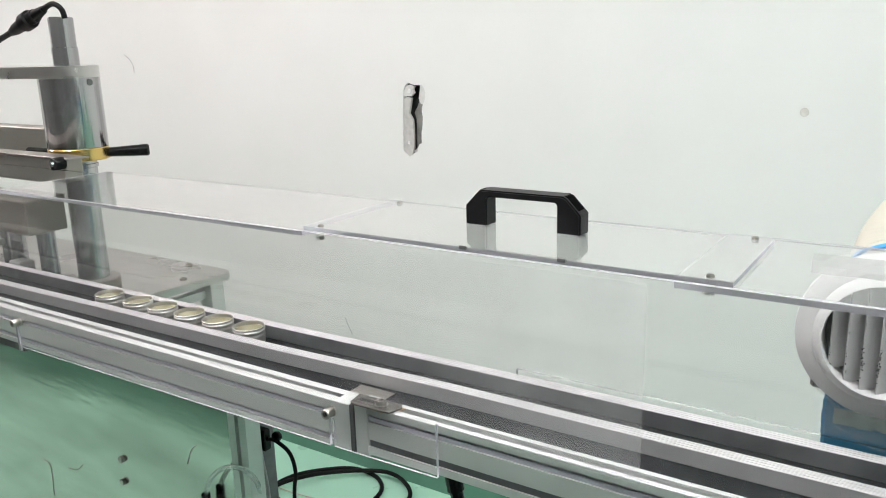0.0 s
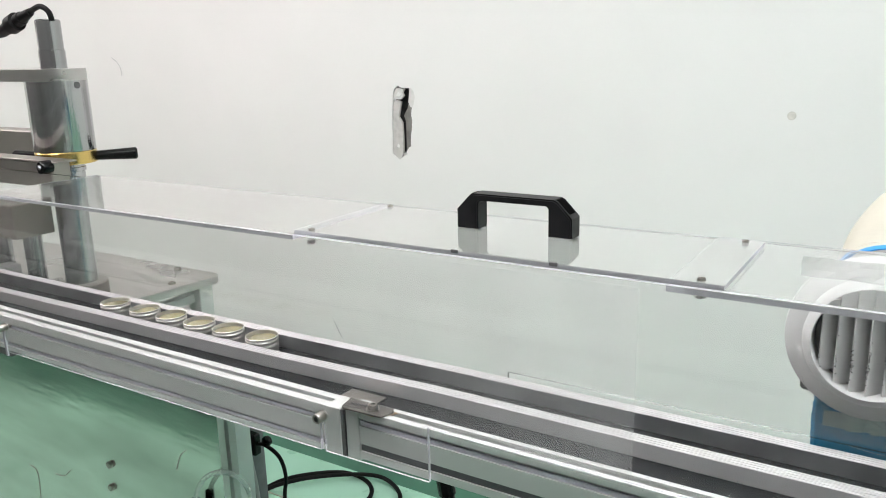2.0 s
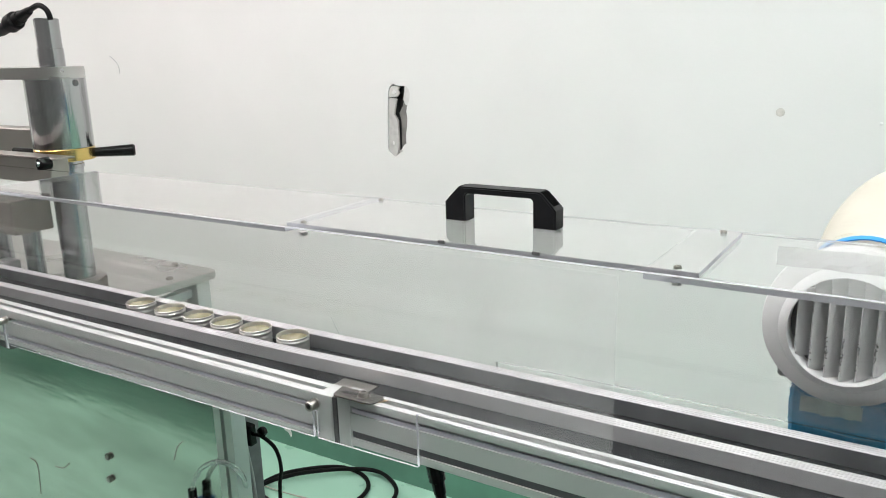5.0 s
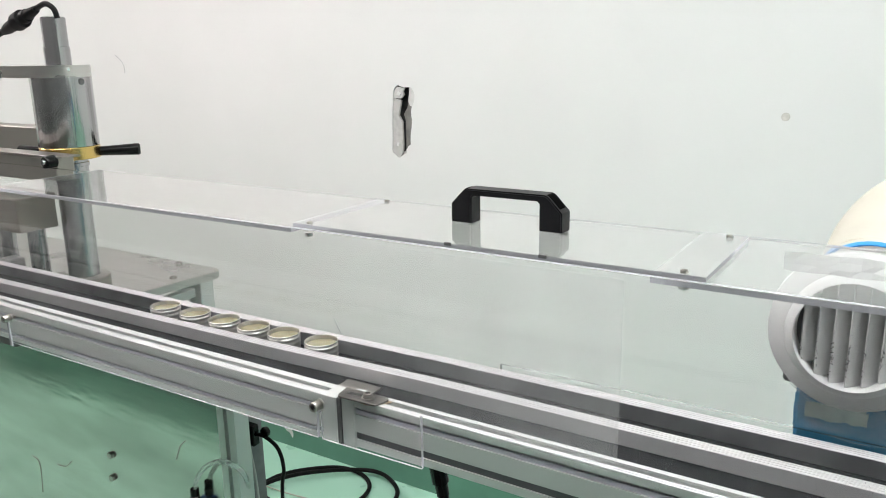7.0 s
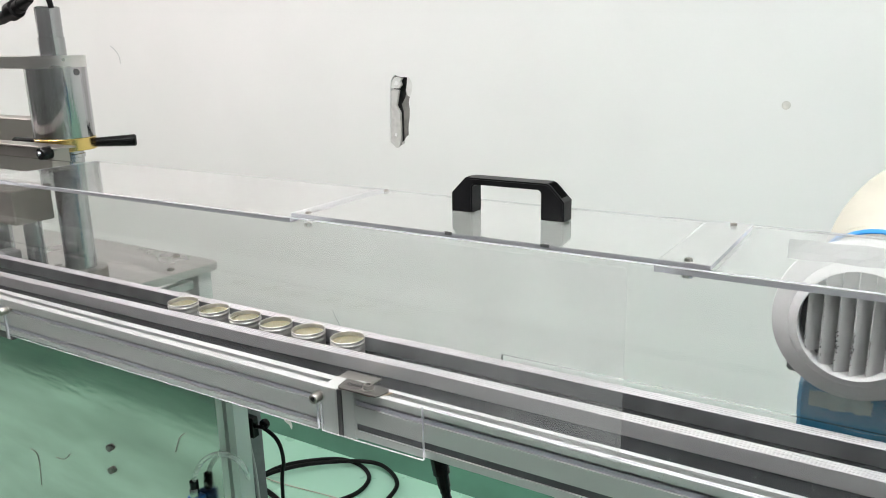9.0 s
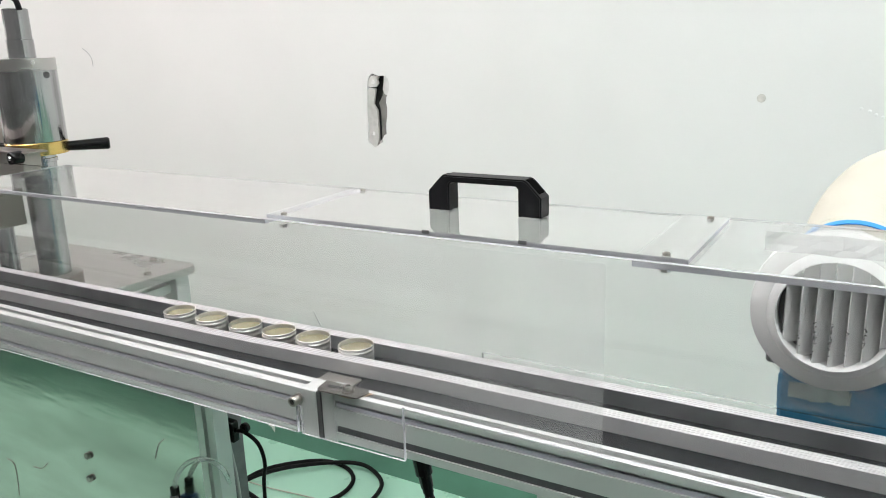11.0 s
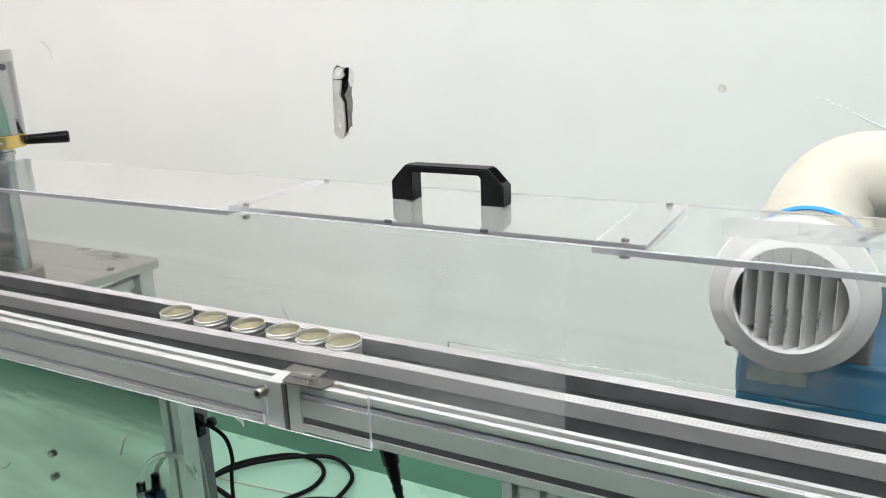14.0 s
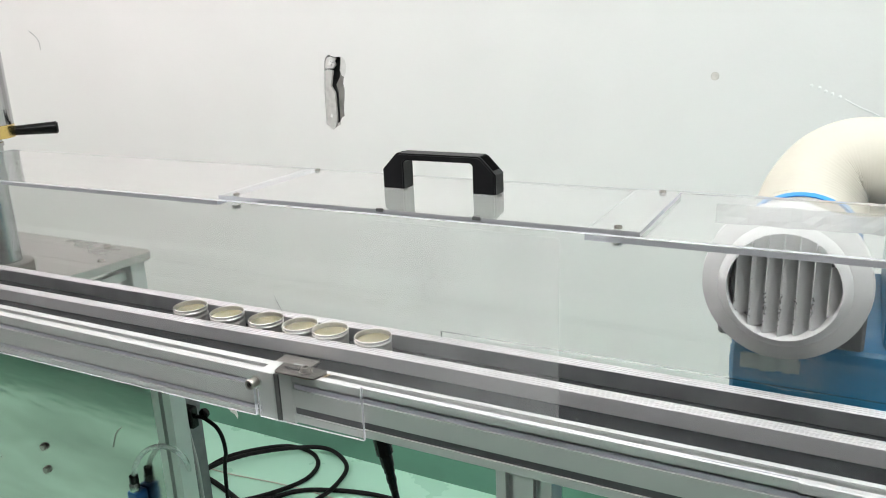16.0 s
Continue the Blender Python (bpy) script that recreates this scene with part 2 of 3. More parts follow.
def torn_edge(outline, depth):
    """Plaster skin between the square recess and the torn outline of the hole, flush with the wall."""
    bm = bmesh.new()
    cx, cz = (HX0 + HX1) / 2, (HZ0 + HZ1) / 2
    loops = []
    for a, b in outline:
        x, z = -0.905 + a / 1000, 0.893 + b / 1000
        dx, dz = x - cx, z - cz
        k = min((HX1 - HX0) / 2 / max(abs(dx), 1e-6), (HZ1 - HZ0) / 2 / max(abs(dz), 1e-6))
        loops.append([bm.verts.new(p) for p in ((cx + dx * k, 0.0, cz + dz * k), (x, 0.0, z), (x + dx * 0.02, depth, z + dz * 0.02))])
    for m in (-1, 1):
        for n in (-1, 1):
            corner = (cx + m * (HX1 - HX0) / 2, 0.0, cz + n * (HZ1 - HZ0) / 2)
            loops_near = min(range(len(loops)), key=lambda i: (loops[i][0].co - Vector(corner)).length)
            loops[loops_near][0].co = corner
    for p, q in zip(loops, loops[1:] + loops[:1]):
        bm.faces.new((p[0], q[0], q[1], p[1]))
        bm.faces.new((p[1], q[1], q[2], p[2]))
    bmesh.ops.recalc_face_normals(bm, faces=bm.faces)
    return bm


OUTLINE = [(3, 60), (1, 20), (2, 9), (12, 2), (23, -7), (30, -3), (40, 4), (51, 9), (62, 16), (68, 24), (67, 45), (68, 64), (72, 84), (74, 107),
           (71, 124), (73, 138), (81, 154), (84, 166), (85, 177), (81, 189), (74, 197), (62, 198), (50, 197), (38, 200), (26, 204), (16, 196), (10, 183), (8, 160), (4, 106)]
part("torn_edge", torn_edge(OUTLINE, 0.014), M_WALL, hole, "white plaster skin with a torn edge")
shard("cavity", [(-8, -15), (92, -15), (92, 210), (-8, 210)], 0.040, 0.044, M_CAVITY, "near-black sheet behind the plaster, painted as the gap's shade")
shard("flap", [(0, 10), (12, 0), (23, -8), (31, 2), (36, 18), (37, 50), (36, 99), (30, 108), (24, 117), (27, 130), (31, 148), (34, 160), (20, 164), (4, 160)], 0.004, 0.012, M_FLAP, "loose grey-white plaster flap")
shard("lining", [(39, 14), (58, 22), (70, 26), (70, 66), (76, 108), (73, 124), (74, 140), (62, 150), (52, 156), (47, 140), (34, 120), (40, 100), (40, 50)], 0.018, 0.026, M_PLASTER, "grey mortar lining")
shard("chip", [(66, 146), (76, 142), (84, 156), (87, 178), (80, 198), (66, 197), (64, 180), (60, 160)], 0.003, 0.012, M_PALE, "pale plaster chip")
shard("chip", [(8, 166), (34, 166), (44, 176), (40, 186), (46, 194), (30, 199), (18, 196), (10, 184)], 0.004, 0.012, M_PALE, "pale plaster chip")
shard("chip", [(20, 177), (32, 174), (38, 182), (28, 188)], 0.001, 0.006, M_WALL, "broken plaster chip")
shard("chip", [(52, 8), (63, 12), (70, 24), (66, 34), (58, 30), (50, 18)], 0.002, 0.010, M_WALL, "white plaster crumb")
shard("chip", [(40, 4), (50, 8), (46, 16), (38, 12)], 0.004, 0.010, M_FLAP, "broken plaster chip")
shard("chip", [(17, 30), (24, 28), (26, 36), (20, 40)], 0.0015, 0.0035, M_WALL, "white plaster crumb")

# scuffs and filler spots on the wall
def scuff(name, label, pts, r, material):
    ob = part(name, tube(pts, r, 6, 4), material)
    tagged(ob, label, "wall mark", "wall marks")
    return ob

M_MARK = mat("grey_scuff", (0.50, 0.50, 0.50), 0.8, var=0.3, scale=60)
M_SPOT = mat("beige_stain", (0.67, 0.645, 0.60), 0.8, var=0.3, scale=60)
M_LABEL = mat("faded_label", (0.26, 0.32, 0.31), 0.6, var=0.3, scale=60)
M_FILL = mat("white_filler", (0.80, 0.80, 0.79), 0.6, var=0.05, scale=60, bump=0.5, bscale=200)
spot = part("wall_spot", lathe([(0, -0.0010), (0.006, -0.0008), (0.0095, 0.0)], 14, "y", (0.167, WALL_Y, 1.035)), M_SPOT, smooth=True)
tagged(spot, "small round beige filler spot on the white wall", "wall mark", "wall marks")


# ---- aluminium profile with T-slots, along an axis ----
def slot_poly(w, h, front, top, lip=0.0018, mouth=0.0082, depth=0.009):
    """Outline (u, v) of a w x h profile; front: slot centres on the u=0 side, top: on the v=h side."""
    pts = [(0, 0.0006)]
    for c in front:
        m, i = mouth / 2, mouth / 2 + 0.003
        pts += [(0, c - m), (lip, c - m), (lip, c - i), (depth, c - m), (depth, c + m), (lip, c + i), (lip, c + m), (0, c + m)]
    pts += [(0, h - 0.0006), (0.0006, h)]
    for c in top:
        m, i = mouth / 2, mouth / 2 + 0.003
        pts += [(c - m, h), (c - m, h - lip), (c - i, h - lip), (c - m, h - depth), (c + m, h - depth), (c + i, h - lip), (c + m, h - lip), (c + m, h)]
    pts += [(w - 0.0006, h), (w, h - 0.0006), (w, 0.0006), (w - 0.0006, 0), (0.0006, 0)]
    return pts


def profile_x(x0, x1, y0, z0, w, h, front, top, mouth=0.0082):
    return prism([(y0 + u, z0 + v) for u, v in slot_poly(w, h, front, top, mouth=mouth)], x0, x1, "x")


def profile_z(x0, y0, z0, z1, w, d, front):
    """Upright leg: width along x with slots in the face towards -y."""
    pts = [(x0 + w - v, y0 + u) for u, v in slot_poly(d, w, front, [d / 2])]
    return prism(pts, z0, z1, "z")


def cap_screw(parent, x, y, z, r=0.0055, name="screw", length=0.010):
    """Socket head cap screw that points along -y, with a dark hexagon socket."""
    bm = lathe([(0, -length + 0.005), (r * 0.52, -length + 0.005), (r * 0.52, -length), (r * 0.90, -length), (r, -length + 0.001), (r, -0.001), (r * 0.95, 0), (r * 0.5, 0), (r * 0.5, 0.01), (0, 0.01)], 24, "y", (x, y, z))
    ob = part(name, bm, M_STEEL_DULL, parent, "steel socket cap screw", True)
    part("socket", lathe([(0, -length + 0.0035), (r * 0.50, -length + 0.0035), (r * 0.50, -length + 0.0048), (0, -length + 0.0048)], 6, "y", (x, y, z)), M_CAVITY, ob, "dark hexagon socket")
    part("washer", lathe([(r * 0.5, -0.0014), (r * 1.2, -0.0014), (r * 1.2, 0.0), (r * 0.5, 0.0)], 24, "y", (x, y, z)), M_STEEL, ob, "", True)
    return ob


def bolt_up(parent, x, y, z, r=0.0045, h=0.004, name="bolt"):
    bm = lathe([(0, h * 0.5), (r * 0.45, h * 0.5), (r * 0.5, h), (r * 0.85, h * 0.92), (r, h * 0.4), (r, 0), (0, 0)], 18, "z", (x, y, z))
    return part(name, bm, M_STEEL_DULL, parent, "small steel button head bolt", True)


BELT = 0.773
PZ0, PZ1 = 0.7400, 0.8002
conv_a = thing("belt_conveyor", "infeed belt conveyor framed in silver slotted aluminium profile", "conveyor", group="belt conveyors")
part("front_profile", profile_x(-2.4, -0.128, 0.0065, 0.7355, 0.03, 0.060, [0.0120, 0.0435], [0.015]), M_ALU, conv_a)
part("back_profile", profile_x(-2.4, -0.128, 0.128, 0.7355, 0.03, 0.030, [], []), M_ALU, conv_a)
part("end_plate", boxbm((-0.1275, 0.0055, 0.734), (-0.1055, 0.036, 0.7962), 0.0008), M_ALU, conv_a, "flat aluminium end plate")
# dark strip stands in for the shade on the end plate's side
part("gap_shade", boxbm((-0.1054, 0.0068, 0.7345), (-0.1000, 0.0355, 0.7955)), M_GREYDARK, conv_a, "dark strip painted as the shade in the joint gap")
part("belt", boxbm((-2.4, 0.0375, BELT - 0.004), (-0.108, 0.1275, BELT)), M_BELT, conv_a, "dark grey rubber belt")
part("belt_edge", boxbm((-2.4, 0.1275, BELT - 0.004), (-0.108, 0.172, BELT)), M_BELT, conv_a)
part("leg", profile_z(-0.466, 0.127, FLOOR, 0.735, 0.04, 0.03, [0.02]), M_ALU, conv_a, "upright slotted aluminium leg")

part("under_bar", boxbm((-2.4, 0.008, 0.7225), (-0.806, 0.034, 0.7350)), M_GREYDARK, conv_a, "dark bar below the profile")

conv_b = thing("belt_conveyor", "cooling tunnel belt conveyor framed in silver slotted aluminium profile", "conveyor", group="belt conveyors")
part("front_profile", profile_x(-0.0785, 2.2, 0.0065, PZ0, 0.024, PZ1 - PZ0, [0.0145, 0.0460], [0.0125], 0.0095), M_ALU, conv_b)
part("back_profile", profile_x(-0.0785, 2.2, 0.128, PZ0, 0.03, 0.028, [], []), M_ALU, conv_b)
part("end_cap", boxbm((-0.0975, 0.006, 0.7365), (-0.079, 0.037, 0.798), 0.0008), M_ALU, conv_b, "flat aluminium end cap")
part("belt", boxbm((-0.1075, 0.0310, BELT - 0.004), (2.2, 0.180, BELT)), M_BELT, conv_b, "dark grey rubber belt")
part("leg", profile_z(0.171, 0.0075, FLOOR, 0.7398, 0.06, 0.03, [0.015, 0.045]), M_ALU, conv_b, "upright slotted aluminium leg")

# pale lavender strip paints a highlight low in the slot, dark gap above
M_STRIP_PALE = mat("slot_highlight", (0.54, 0.53, 0.60), 0.45, var=0.12, scale=20)
M_STRIP = mat("grey_slot_strip", (0.13, 0.13, 0.14), 0.5, var=0.12, scale=20)
for conv, x0, x1, z0, slots, hh in ((conv_a, -2.4, -0.1285, 0.7355, (0.0120, 0.0435), 0.0037), (conv_b, -0.0782, 2.2, PZ0, (0.0145, 0.0460), 0.0046)):
    for c in slots:
        pale = conv is conv_a or c > 0.03
        top = 0.001 if pale else hh
        part("slot_strip", boxbm((x0, 0.0083, z0 + c - hh), (x1, 0.0105, z0 + c + top), 0.0004), M_STRIP_PALE if pale else M_STRIP, conv, "lavender grey strip in the slot, a painted highlight" if pale else "grey slot cover strip")

# ---- guide rails, bent at the joint between the conveyors ----
def rail(name, label, ys, tops, thick, material=M_RAIL):
    """ys, tops: front face and top height at stations along x."""
    xs = (-2.4, -0.30, -0.05, 0.10, 2.2)
    bm = bmesh.new()
    prev = None
    for x, y, t in zip(xs, ys, tops):
        sec = [(y, BELT + 0.0008), (y, t - 0.0008), (y + 0.0006, t)]
        for k in range(3):
            a = y + thick * (0.12 + 0.28 * k)
            sec += [(a, t), (a + thick * 0.04, t - 0.0010), (a + thick * 0.12, t - 0.0010), (a + thick * 0.16, t)]
        sec += [(y + thick - 0.0006, t), (y + thick, t - 0.0008), (y + thick, BELT + 0.0008)]
        ring = [bm.verts.new((x, *p)) for p in sec]
        if prev:
            for i in range(len(ring)):
                j = (i + 1) % len(ring)
                bm.faces.new((prev[i], prev[j], ring[j], ring[i]))
        else:
            bm.faces.new(ring)
        prev = ring
    bm.faces.new(prev)
    bmesh.ops.recalc_face_normals(bm, faces=bm.faces)
    ob = part(name, bm, material)
    # top faces stay lighter than the rear rail's darkened flanks
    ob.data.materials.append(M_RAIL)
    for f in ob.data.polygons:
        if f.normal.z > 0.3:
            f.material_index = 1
    return tagged(ob, label, "guide rail", "guide rails")

rail("guide_rail", "silver aluminium guide rail on the belt, ribbed on top", (0.0660, 0.0955, 0.1045, 0.1045, 0.1045), (0.7925, 0.7925, 0.7925, 0.7925, 0.7930), 0.0165)
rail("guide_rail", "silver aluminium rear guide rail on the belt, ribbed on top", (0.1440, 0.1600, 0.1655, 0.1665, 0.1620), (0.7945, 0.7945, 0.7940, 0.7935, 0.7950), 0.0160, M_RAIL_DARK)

# ---- joint plate bridging the two conveyors ----
joint = thing("joint_plate", "slotted grey steel joint plate screwed over the conveyor gap", "bracket")
pl = bmesh.new()
prism([(-0.1000, 0.003), (-0.0960, -0.0020), (-0.0440, 0.0), (-0.0390, 0.020), (-0.0430, 0.026), (-0.1040, 0.025)], 0.8006, 0.8028, "z", pl)
bmesh.ops.bevel(pl, geom=pl.edges[:], offset=0.0005, segments=1, affect="EDGES")
part("plate", pl, M_PLATE, joint)
part("tongue", boxbm((-0.158, 0.0385, 0.7736), (-0.104, 0.0930, 0.7752)), M_STEEL_DULL, joint, "thin bright steel tongue on the belt")
# the hole is a flat dark patch on the plate, painted as its shade
part("slot", prism([(-0.094, 0.0125), (-0.090, 0.0105), (-0.080, 0.0125), (-0.058, 0.0130), (-0.058, 0.0170), (-0.082, 0.0170), (-0.090, 0.0160), (-0.094, 0.0165)], 0.8029, 0.8032, "z"), M_CAVITY, joint, "dark slotted hole")
part("shim", prism([(-0.056, 0.001), (-0.041, 0.012), (-0.036, 0.023), (-0.070, 0.024), (-0.070, 0.003)], 0.7992, 0.8004, "z"), M_CARD, joint, "brown card shim")
part("washer", lathe([(0.003, 0.8029), (0.0080, 0.8029), (0.0080, 0.8038), (0.003, 0.8038)], 24, "z", (-0.063, 0.0135, 0)), M_STEEL_DULL, joint, "steel washer", True)
screw = bolt_up(joint, -0.063, 0.0135, 0.8039, 0.0062, 0.0052, "screw")
part("socket", lathe([(0, 0.0027), (0.0030, 0.0027), (0.0030, 0.0030), (0, 0.0030)], 6, "z", (-0.063, 0.0135, 0.8039)), M_CAVITY, screw, "dark hexagon socket")

# ---- clear acrylic tunnel cover ----
def slab(name, lo, hi, parent, label="", thin=1, bm=None):
    """Acrylic sheet: polished faces, brighter sawn edges. thin: the axis of its thickness."""
    bm = bm or boxbm(lo, hi)
    ob = part(name, bm, M_ACRYL, parent, label)
    ob.data.materials.append(M_EDGE)
    for p in ob.data.polygons:
        if abs(p.normal[thin]) < 0.5:
            p.material_index = 1
    ob.visible_shadow = False
    return ob

T = 0.0042
cover = thing("tunnel_cover", "long clear acrylic tunnel cover over the conveyor belt", "cover")
front = [(-1.60, 0.7770), (-0.801, 0.7770), (-0.801, 0.7350), (-0.1340, 0.7385), (-0.1340, 0.7740), (-0.1275, 0.7740), (-0.1275, 0.7385), (0.0175, 0.7400), (0.0175, 0.8045), (0.4465, 0.8050), (0.4465, 0.9975), (-1.60, 0.9945)]
slab("front_panel", None, None, cover, "clear acrylic front sheet", 1, prism(front, 0.0, T, "y"))
slab("front_panel", (0.4471, 0.0, 0.7400), (1.6, T, 0.9975), cover, "clear acrylic front sheet", 1)
slab("top_panel", (-0.801, 0.0055, 0.9905), (-0.158, 0.2, 0.9955), cover, "clear acrylic top sheet", 2)
slab("top_panel", (0.262, 0.0055, 0.9905), (1.6, 0.2, 0.9955), cover, "clear acrylic top sheet", 2)
rear = slab("back_panel", None, None, cover, "clear acrylic rear sheet", 1, prism([(-1.60, 0.776), (0.0125, 0.776), (0.0125, 0.7945), (1.6, 0.7955), (1.6, 0.9900), (-1.60, 0.9900)], 0.1945, 0.1995, "y"))
for face in rear.data.polygons:
    face.material_index = 0
cap_screw(cover, -0.790, -0.0005, 0.7805, 0.0062, length=0.013)
cap_screw(cover, -0.1270, -0.0005, 0.7850, 0.0062, length=0.013)
for name, x, z0, z1 in (("edge_strip", -0.8, 0.73, 0.772), ):
    part(name, boxbm((x - 0.0005, -0.003, z0), (x + 0.005, -0.0005, z1)), M_EDGE, cover, "bright sawn acrylic edge")

lid = thing("access_lid", "clear acrylic access lid with a black bridge handle", "lid")
slab("plate", (-0.160, 0.0085, 0.9960), (0.3085, 0.1750, 1.0005), lid, "clear acrylic lid sheet", 2)
for x, y in ((-0.139, 0.0145), (0.2885, 0.0145), (-0.139, 0.164), (0.2925, 0.164)):
    bolt_up(lid, x, y, 1.0008, 0.0036, 0.0026)
    if y < 0.1:
        part("nut", lathe([(0, -0.001), (0.005, -0.001), (0.005, 0.003), (0, 0.003)], 6, "z", (x, y, 0.9875)), M_STEEL, lid, "dark steel nut")
for x in (0.018, 0.132):
    part("handle_screw", lathe([(0, -0.003), (0.0045, -0.003), (0.0045, 0), (0, 0)], 16, "z", (x, 0.113, 0.9958)), M_STEEL, lid)

# dark blocks stand in for the handle mirrored in the lid's edge
for x in (0.0520, 0.1575):
    part("edge_reflection", boxbm((x - 0.0042, 0.0066, 0.9985), (x + 0.0042, 0.0084, 1.0020), 0.0004), M_GREYDARK, lid, "small dark block painted as the handle's reflection in the lid edge")

# bridge handle: one bar with splayed flanks, feet with recesses
HY0, HY1, HT = 0.100, 0.123, 1.0006
hx, hz = 0.0, HT
outer = [(0, 0), (0.0, 0.021), (0.004, 0.025), (0.0165, 0.0375), (0.021, 0.0395), (0.119, 0.0395), (0.1235, 0.0375), (0.136, 0.025), (0.140, 0.021), (0.140, 0)]
inner = [(0.113, 0), (0.113, 0.029), (0.110, 0.032), (0.030, 0.032), (0.027, 0.029), (0.027, 0)]
HS = 0.975
hb = prism([(hx - 0.001 + a * HS, hz + b) for a, b in outer + inner], HY0, HY1, "y")
bmesh.ops.bevel(hb, geom=[e for e in hb.edges if abs(e.verts[0].co.y - e.verts[1].co.y) < 1e-6], offset=0.0016, segments=2, affect="EDGES")
handle = part("handle", hb, M_BLACK, lid, "matt black plastic bridge handle")
# flank recesses are solid pieces, blacker than the handle to paint their shade
for sx in (0, 1):
    flank = [(0.0235, 0.0392), (0.0172, 0.0390), (0.0042, 0.0262), (0.0030, 0.0215), (0.0060, 0.0225), (0.0180, 0.0350)]
    rec = prism([(hx - 0.001 + (a if sx == 0 else 0.140 - a) * HS, hz + b) for a, b in flank], HY0 + 0.0045, HY1 - 0.0045, "y")
    part("recess", rec, M_DEEPBLACK, handle, "screw recess in the handle flank, its shade painted deep black")


# ---- round vent, tape, duct and blower ----
VX, VZ, VY = 0.4115, 0.9105, 0.194
vent = thing("air_vent", "round white louvred air vent taped to the tunnel's rear sheet", "vent", (VX, VY, VZ))
part("flange", lathe([(0.060, 0), (0.0780, 0), (0.0800, -0.004), (0.0790, -0.010), (0.069, -0.017), (0.062, -0.0185), (0.0605, -0.021), (0.0545, -0.026), (0.0530, -0.0265), (0.0525, -0.024), (0.0525, 0)], 72, "y"), M_WHITE, vent, "white moulded ring", True)
for k in range(7):
    x = -0.0370 + 0.0143 * k
    hgt = math.sqrt(max(0.0523 ** 2 - (x - 0.003) ** 2, 0.0001))
    sl = prism([(x - 0.0085, -0.0180), (x - 0.0075, -0.0188), (x + 0.0060, -0.0040), (x + 0.0048, -0.0032)], -hgt, hgt, "z")
    part("slat", sl, M_SLAT, vent)
part("mesh_backing", lathe([(0, -0.0015), (0.0525, -0.0015), (0.0525, -0.0005), (0, -0.0005)], 48, "y"), M_GREYDARK, vent, "dark mesh behind the slats")

tape = thing("clear_tape", "crinkled strip of clear packing tape over the vent", "tape")
rng = random.Random(8)
def crumple(bm, x0, x1, z0, z1, y, amp, nx=16, nz=5, seed=1):
    r = random.Random(seed)
    grid = [[bm.verts.new((x0 + (x1 - x0) * i / nx + r.uniform(-1, 1) * amp * 0.6, y - abs(r.gauss(0, amp)), z0 + (z1 - z0) * j / nz + r.uniform(-1, 1) * amp * 0.6)) for j in range(nz + 1)] for i in range(nx + 1)]
    for i in range(nx):
        for j in range(nz):
            bm.faces.new((grid[i][j], grid[i + 1][j], grid[i + 1][j + 1], grid[i][j + 1]))
    return bm
strip = part("strip", crumple(bmesh.new(), 0.345, 0.56, 0.9700, 0.9890, 0.166, 0.0012, 22, 3, 3), M_TAPE, tape)
strip.visible_shadow = False
strip = part("strip", crumple(bmesh.new(), 0.355, 0.455, 0.806, 0.842, 0.180, 0.0010, 14, 5, 5), M_TAPE_CLEAR, tape)
strip.visible_shadow = False

# thin pale slivers drawn as the glints on the tape's folds
for a_, b_, c_ in (((0.372, 0.820), (0.392, 0.812), (0.418, 0.809)), ((0.405, 0.838), (0.430, 0.828), (0.452, 0.812)), ((0.425, 0.842), (0.452, 0.834), (0.470, 0.820)),
                   ((0.362, 0.852), (0.378, 0.838), (0.402, 0.834)), ((0.395, 0.804), (0.425, 0.801), (0.455, 0.803)), ((0.352, 0.868), (0.362, 0.850), (0.380, 0.842))):
    part("fold_glint", tube([(a_[0], 0.1775, a_[1]), (b_[0], 0.1765, b_[1]), (c_[0], 0.1775, c_[1])], 0.0007, 6, 6, None, lambda f: 0.00008 + 0.00016 * math.sin(math.pi * f)), M_TUBE, tape, "pale sliver drawn as a glint on the folded tape", True)

blower = thing("air_blower", "blue enamelled air blower cabinet behind the conveyor", "blower")
part("body", boxbm((0.362, 0.215, 0.25), (0.86, 0.50, 0.838), 0.004), M_BLUE, blower)
part("riser", boxbm((0.505, 0.225, 0.839), (0.86, 0.48, 0.905), 0.004), M_BLUE, blower)
part("label", boxbm((0.373, 0.2125, 0.807), (0.431, 0.2145, 0.824)), M_LABEL, blower, "pale paper label")
part("back_plate", boxbm((0.349, 0.201, 0.843), (0.488, 0.210, 0.930), 0.003), M_GREYDARK, blower, "dark grey mounting plate")
part("side_box", boxbm((0.512, 0.24, 0.906), (0.80, 0.325, 0.985), 0.003), M_HOSE, blower, "cream painted box")
for k, (lx, ly) in enumerate(((0.40, 0.25), (0.82, 0.25), (0.40, 0.46), (0.82, 0.46))):
    part("leg", boxbm((lx - 0.02, ly - 0.02, FLOOR), (lx + 0.02, ly + 0.02, 0.252), 0.003), M_GREYDARK, blower)

duct = thing("duct_hose", "cream ribbed duct hose bend with a blue collar behind the vent", "duct")
DR = 0.0595
way = smooth_line([(0.418, 0.314, 0.925), (0.418, 0.336, 0.935), (0.424, 0.362, 0.960), (0.442, 0.382, 0.984), (0.470, 0.391, 0.994), (0.510, 0.393, 0.990)], 18)
part("hose", tube(way, DR, 40, 1, None, lambda f: DR * (0.985 + 0.003 * math.sin(f * 330) * (1 if 0.12 < f < 0.9 else 0)), smooth=False), M_HOSE, duct, "", True)
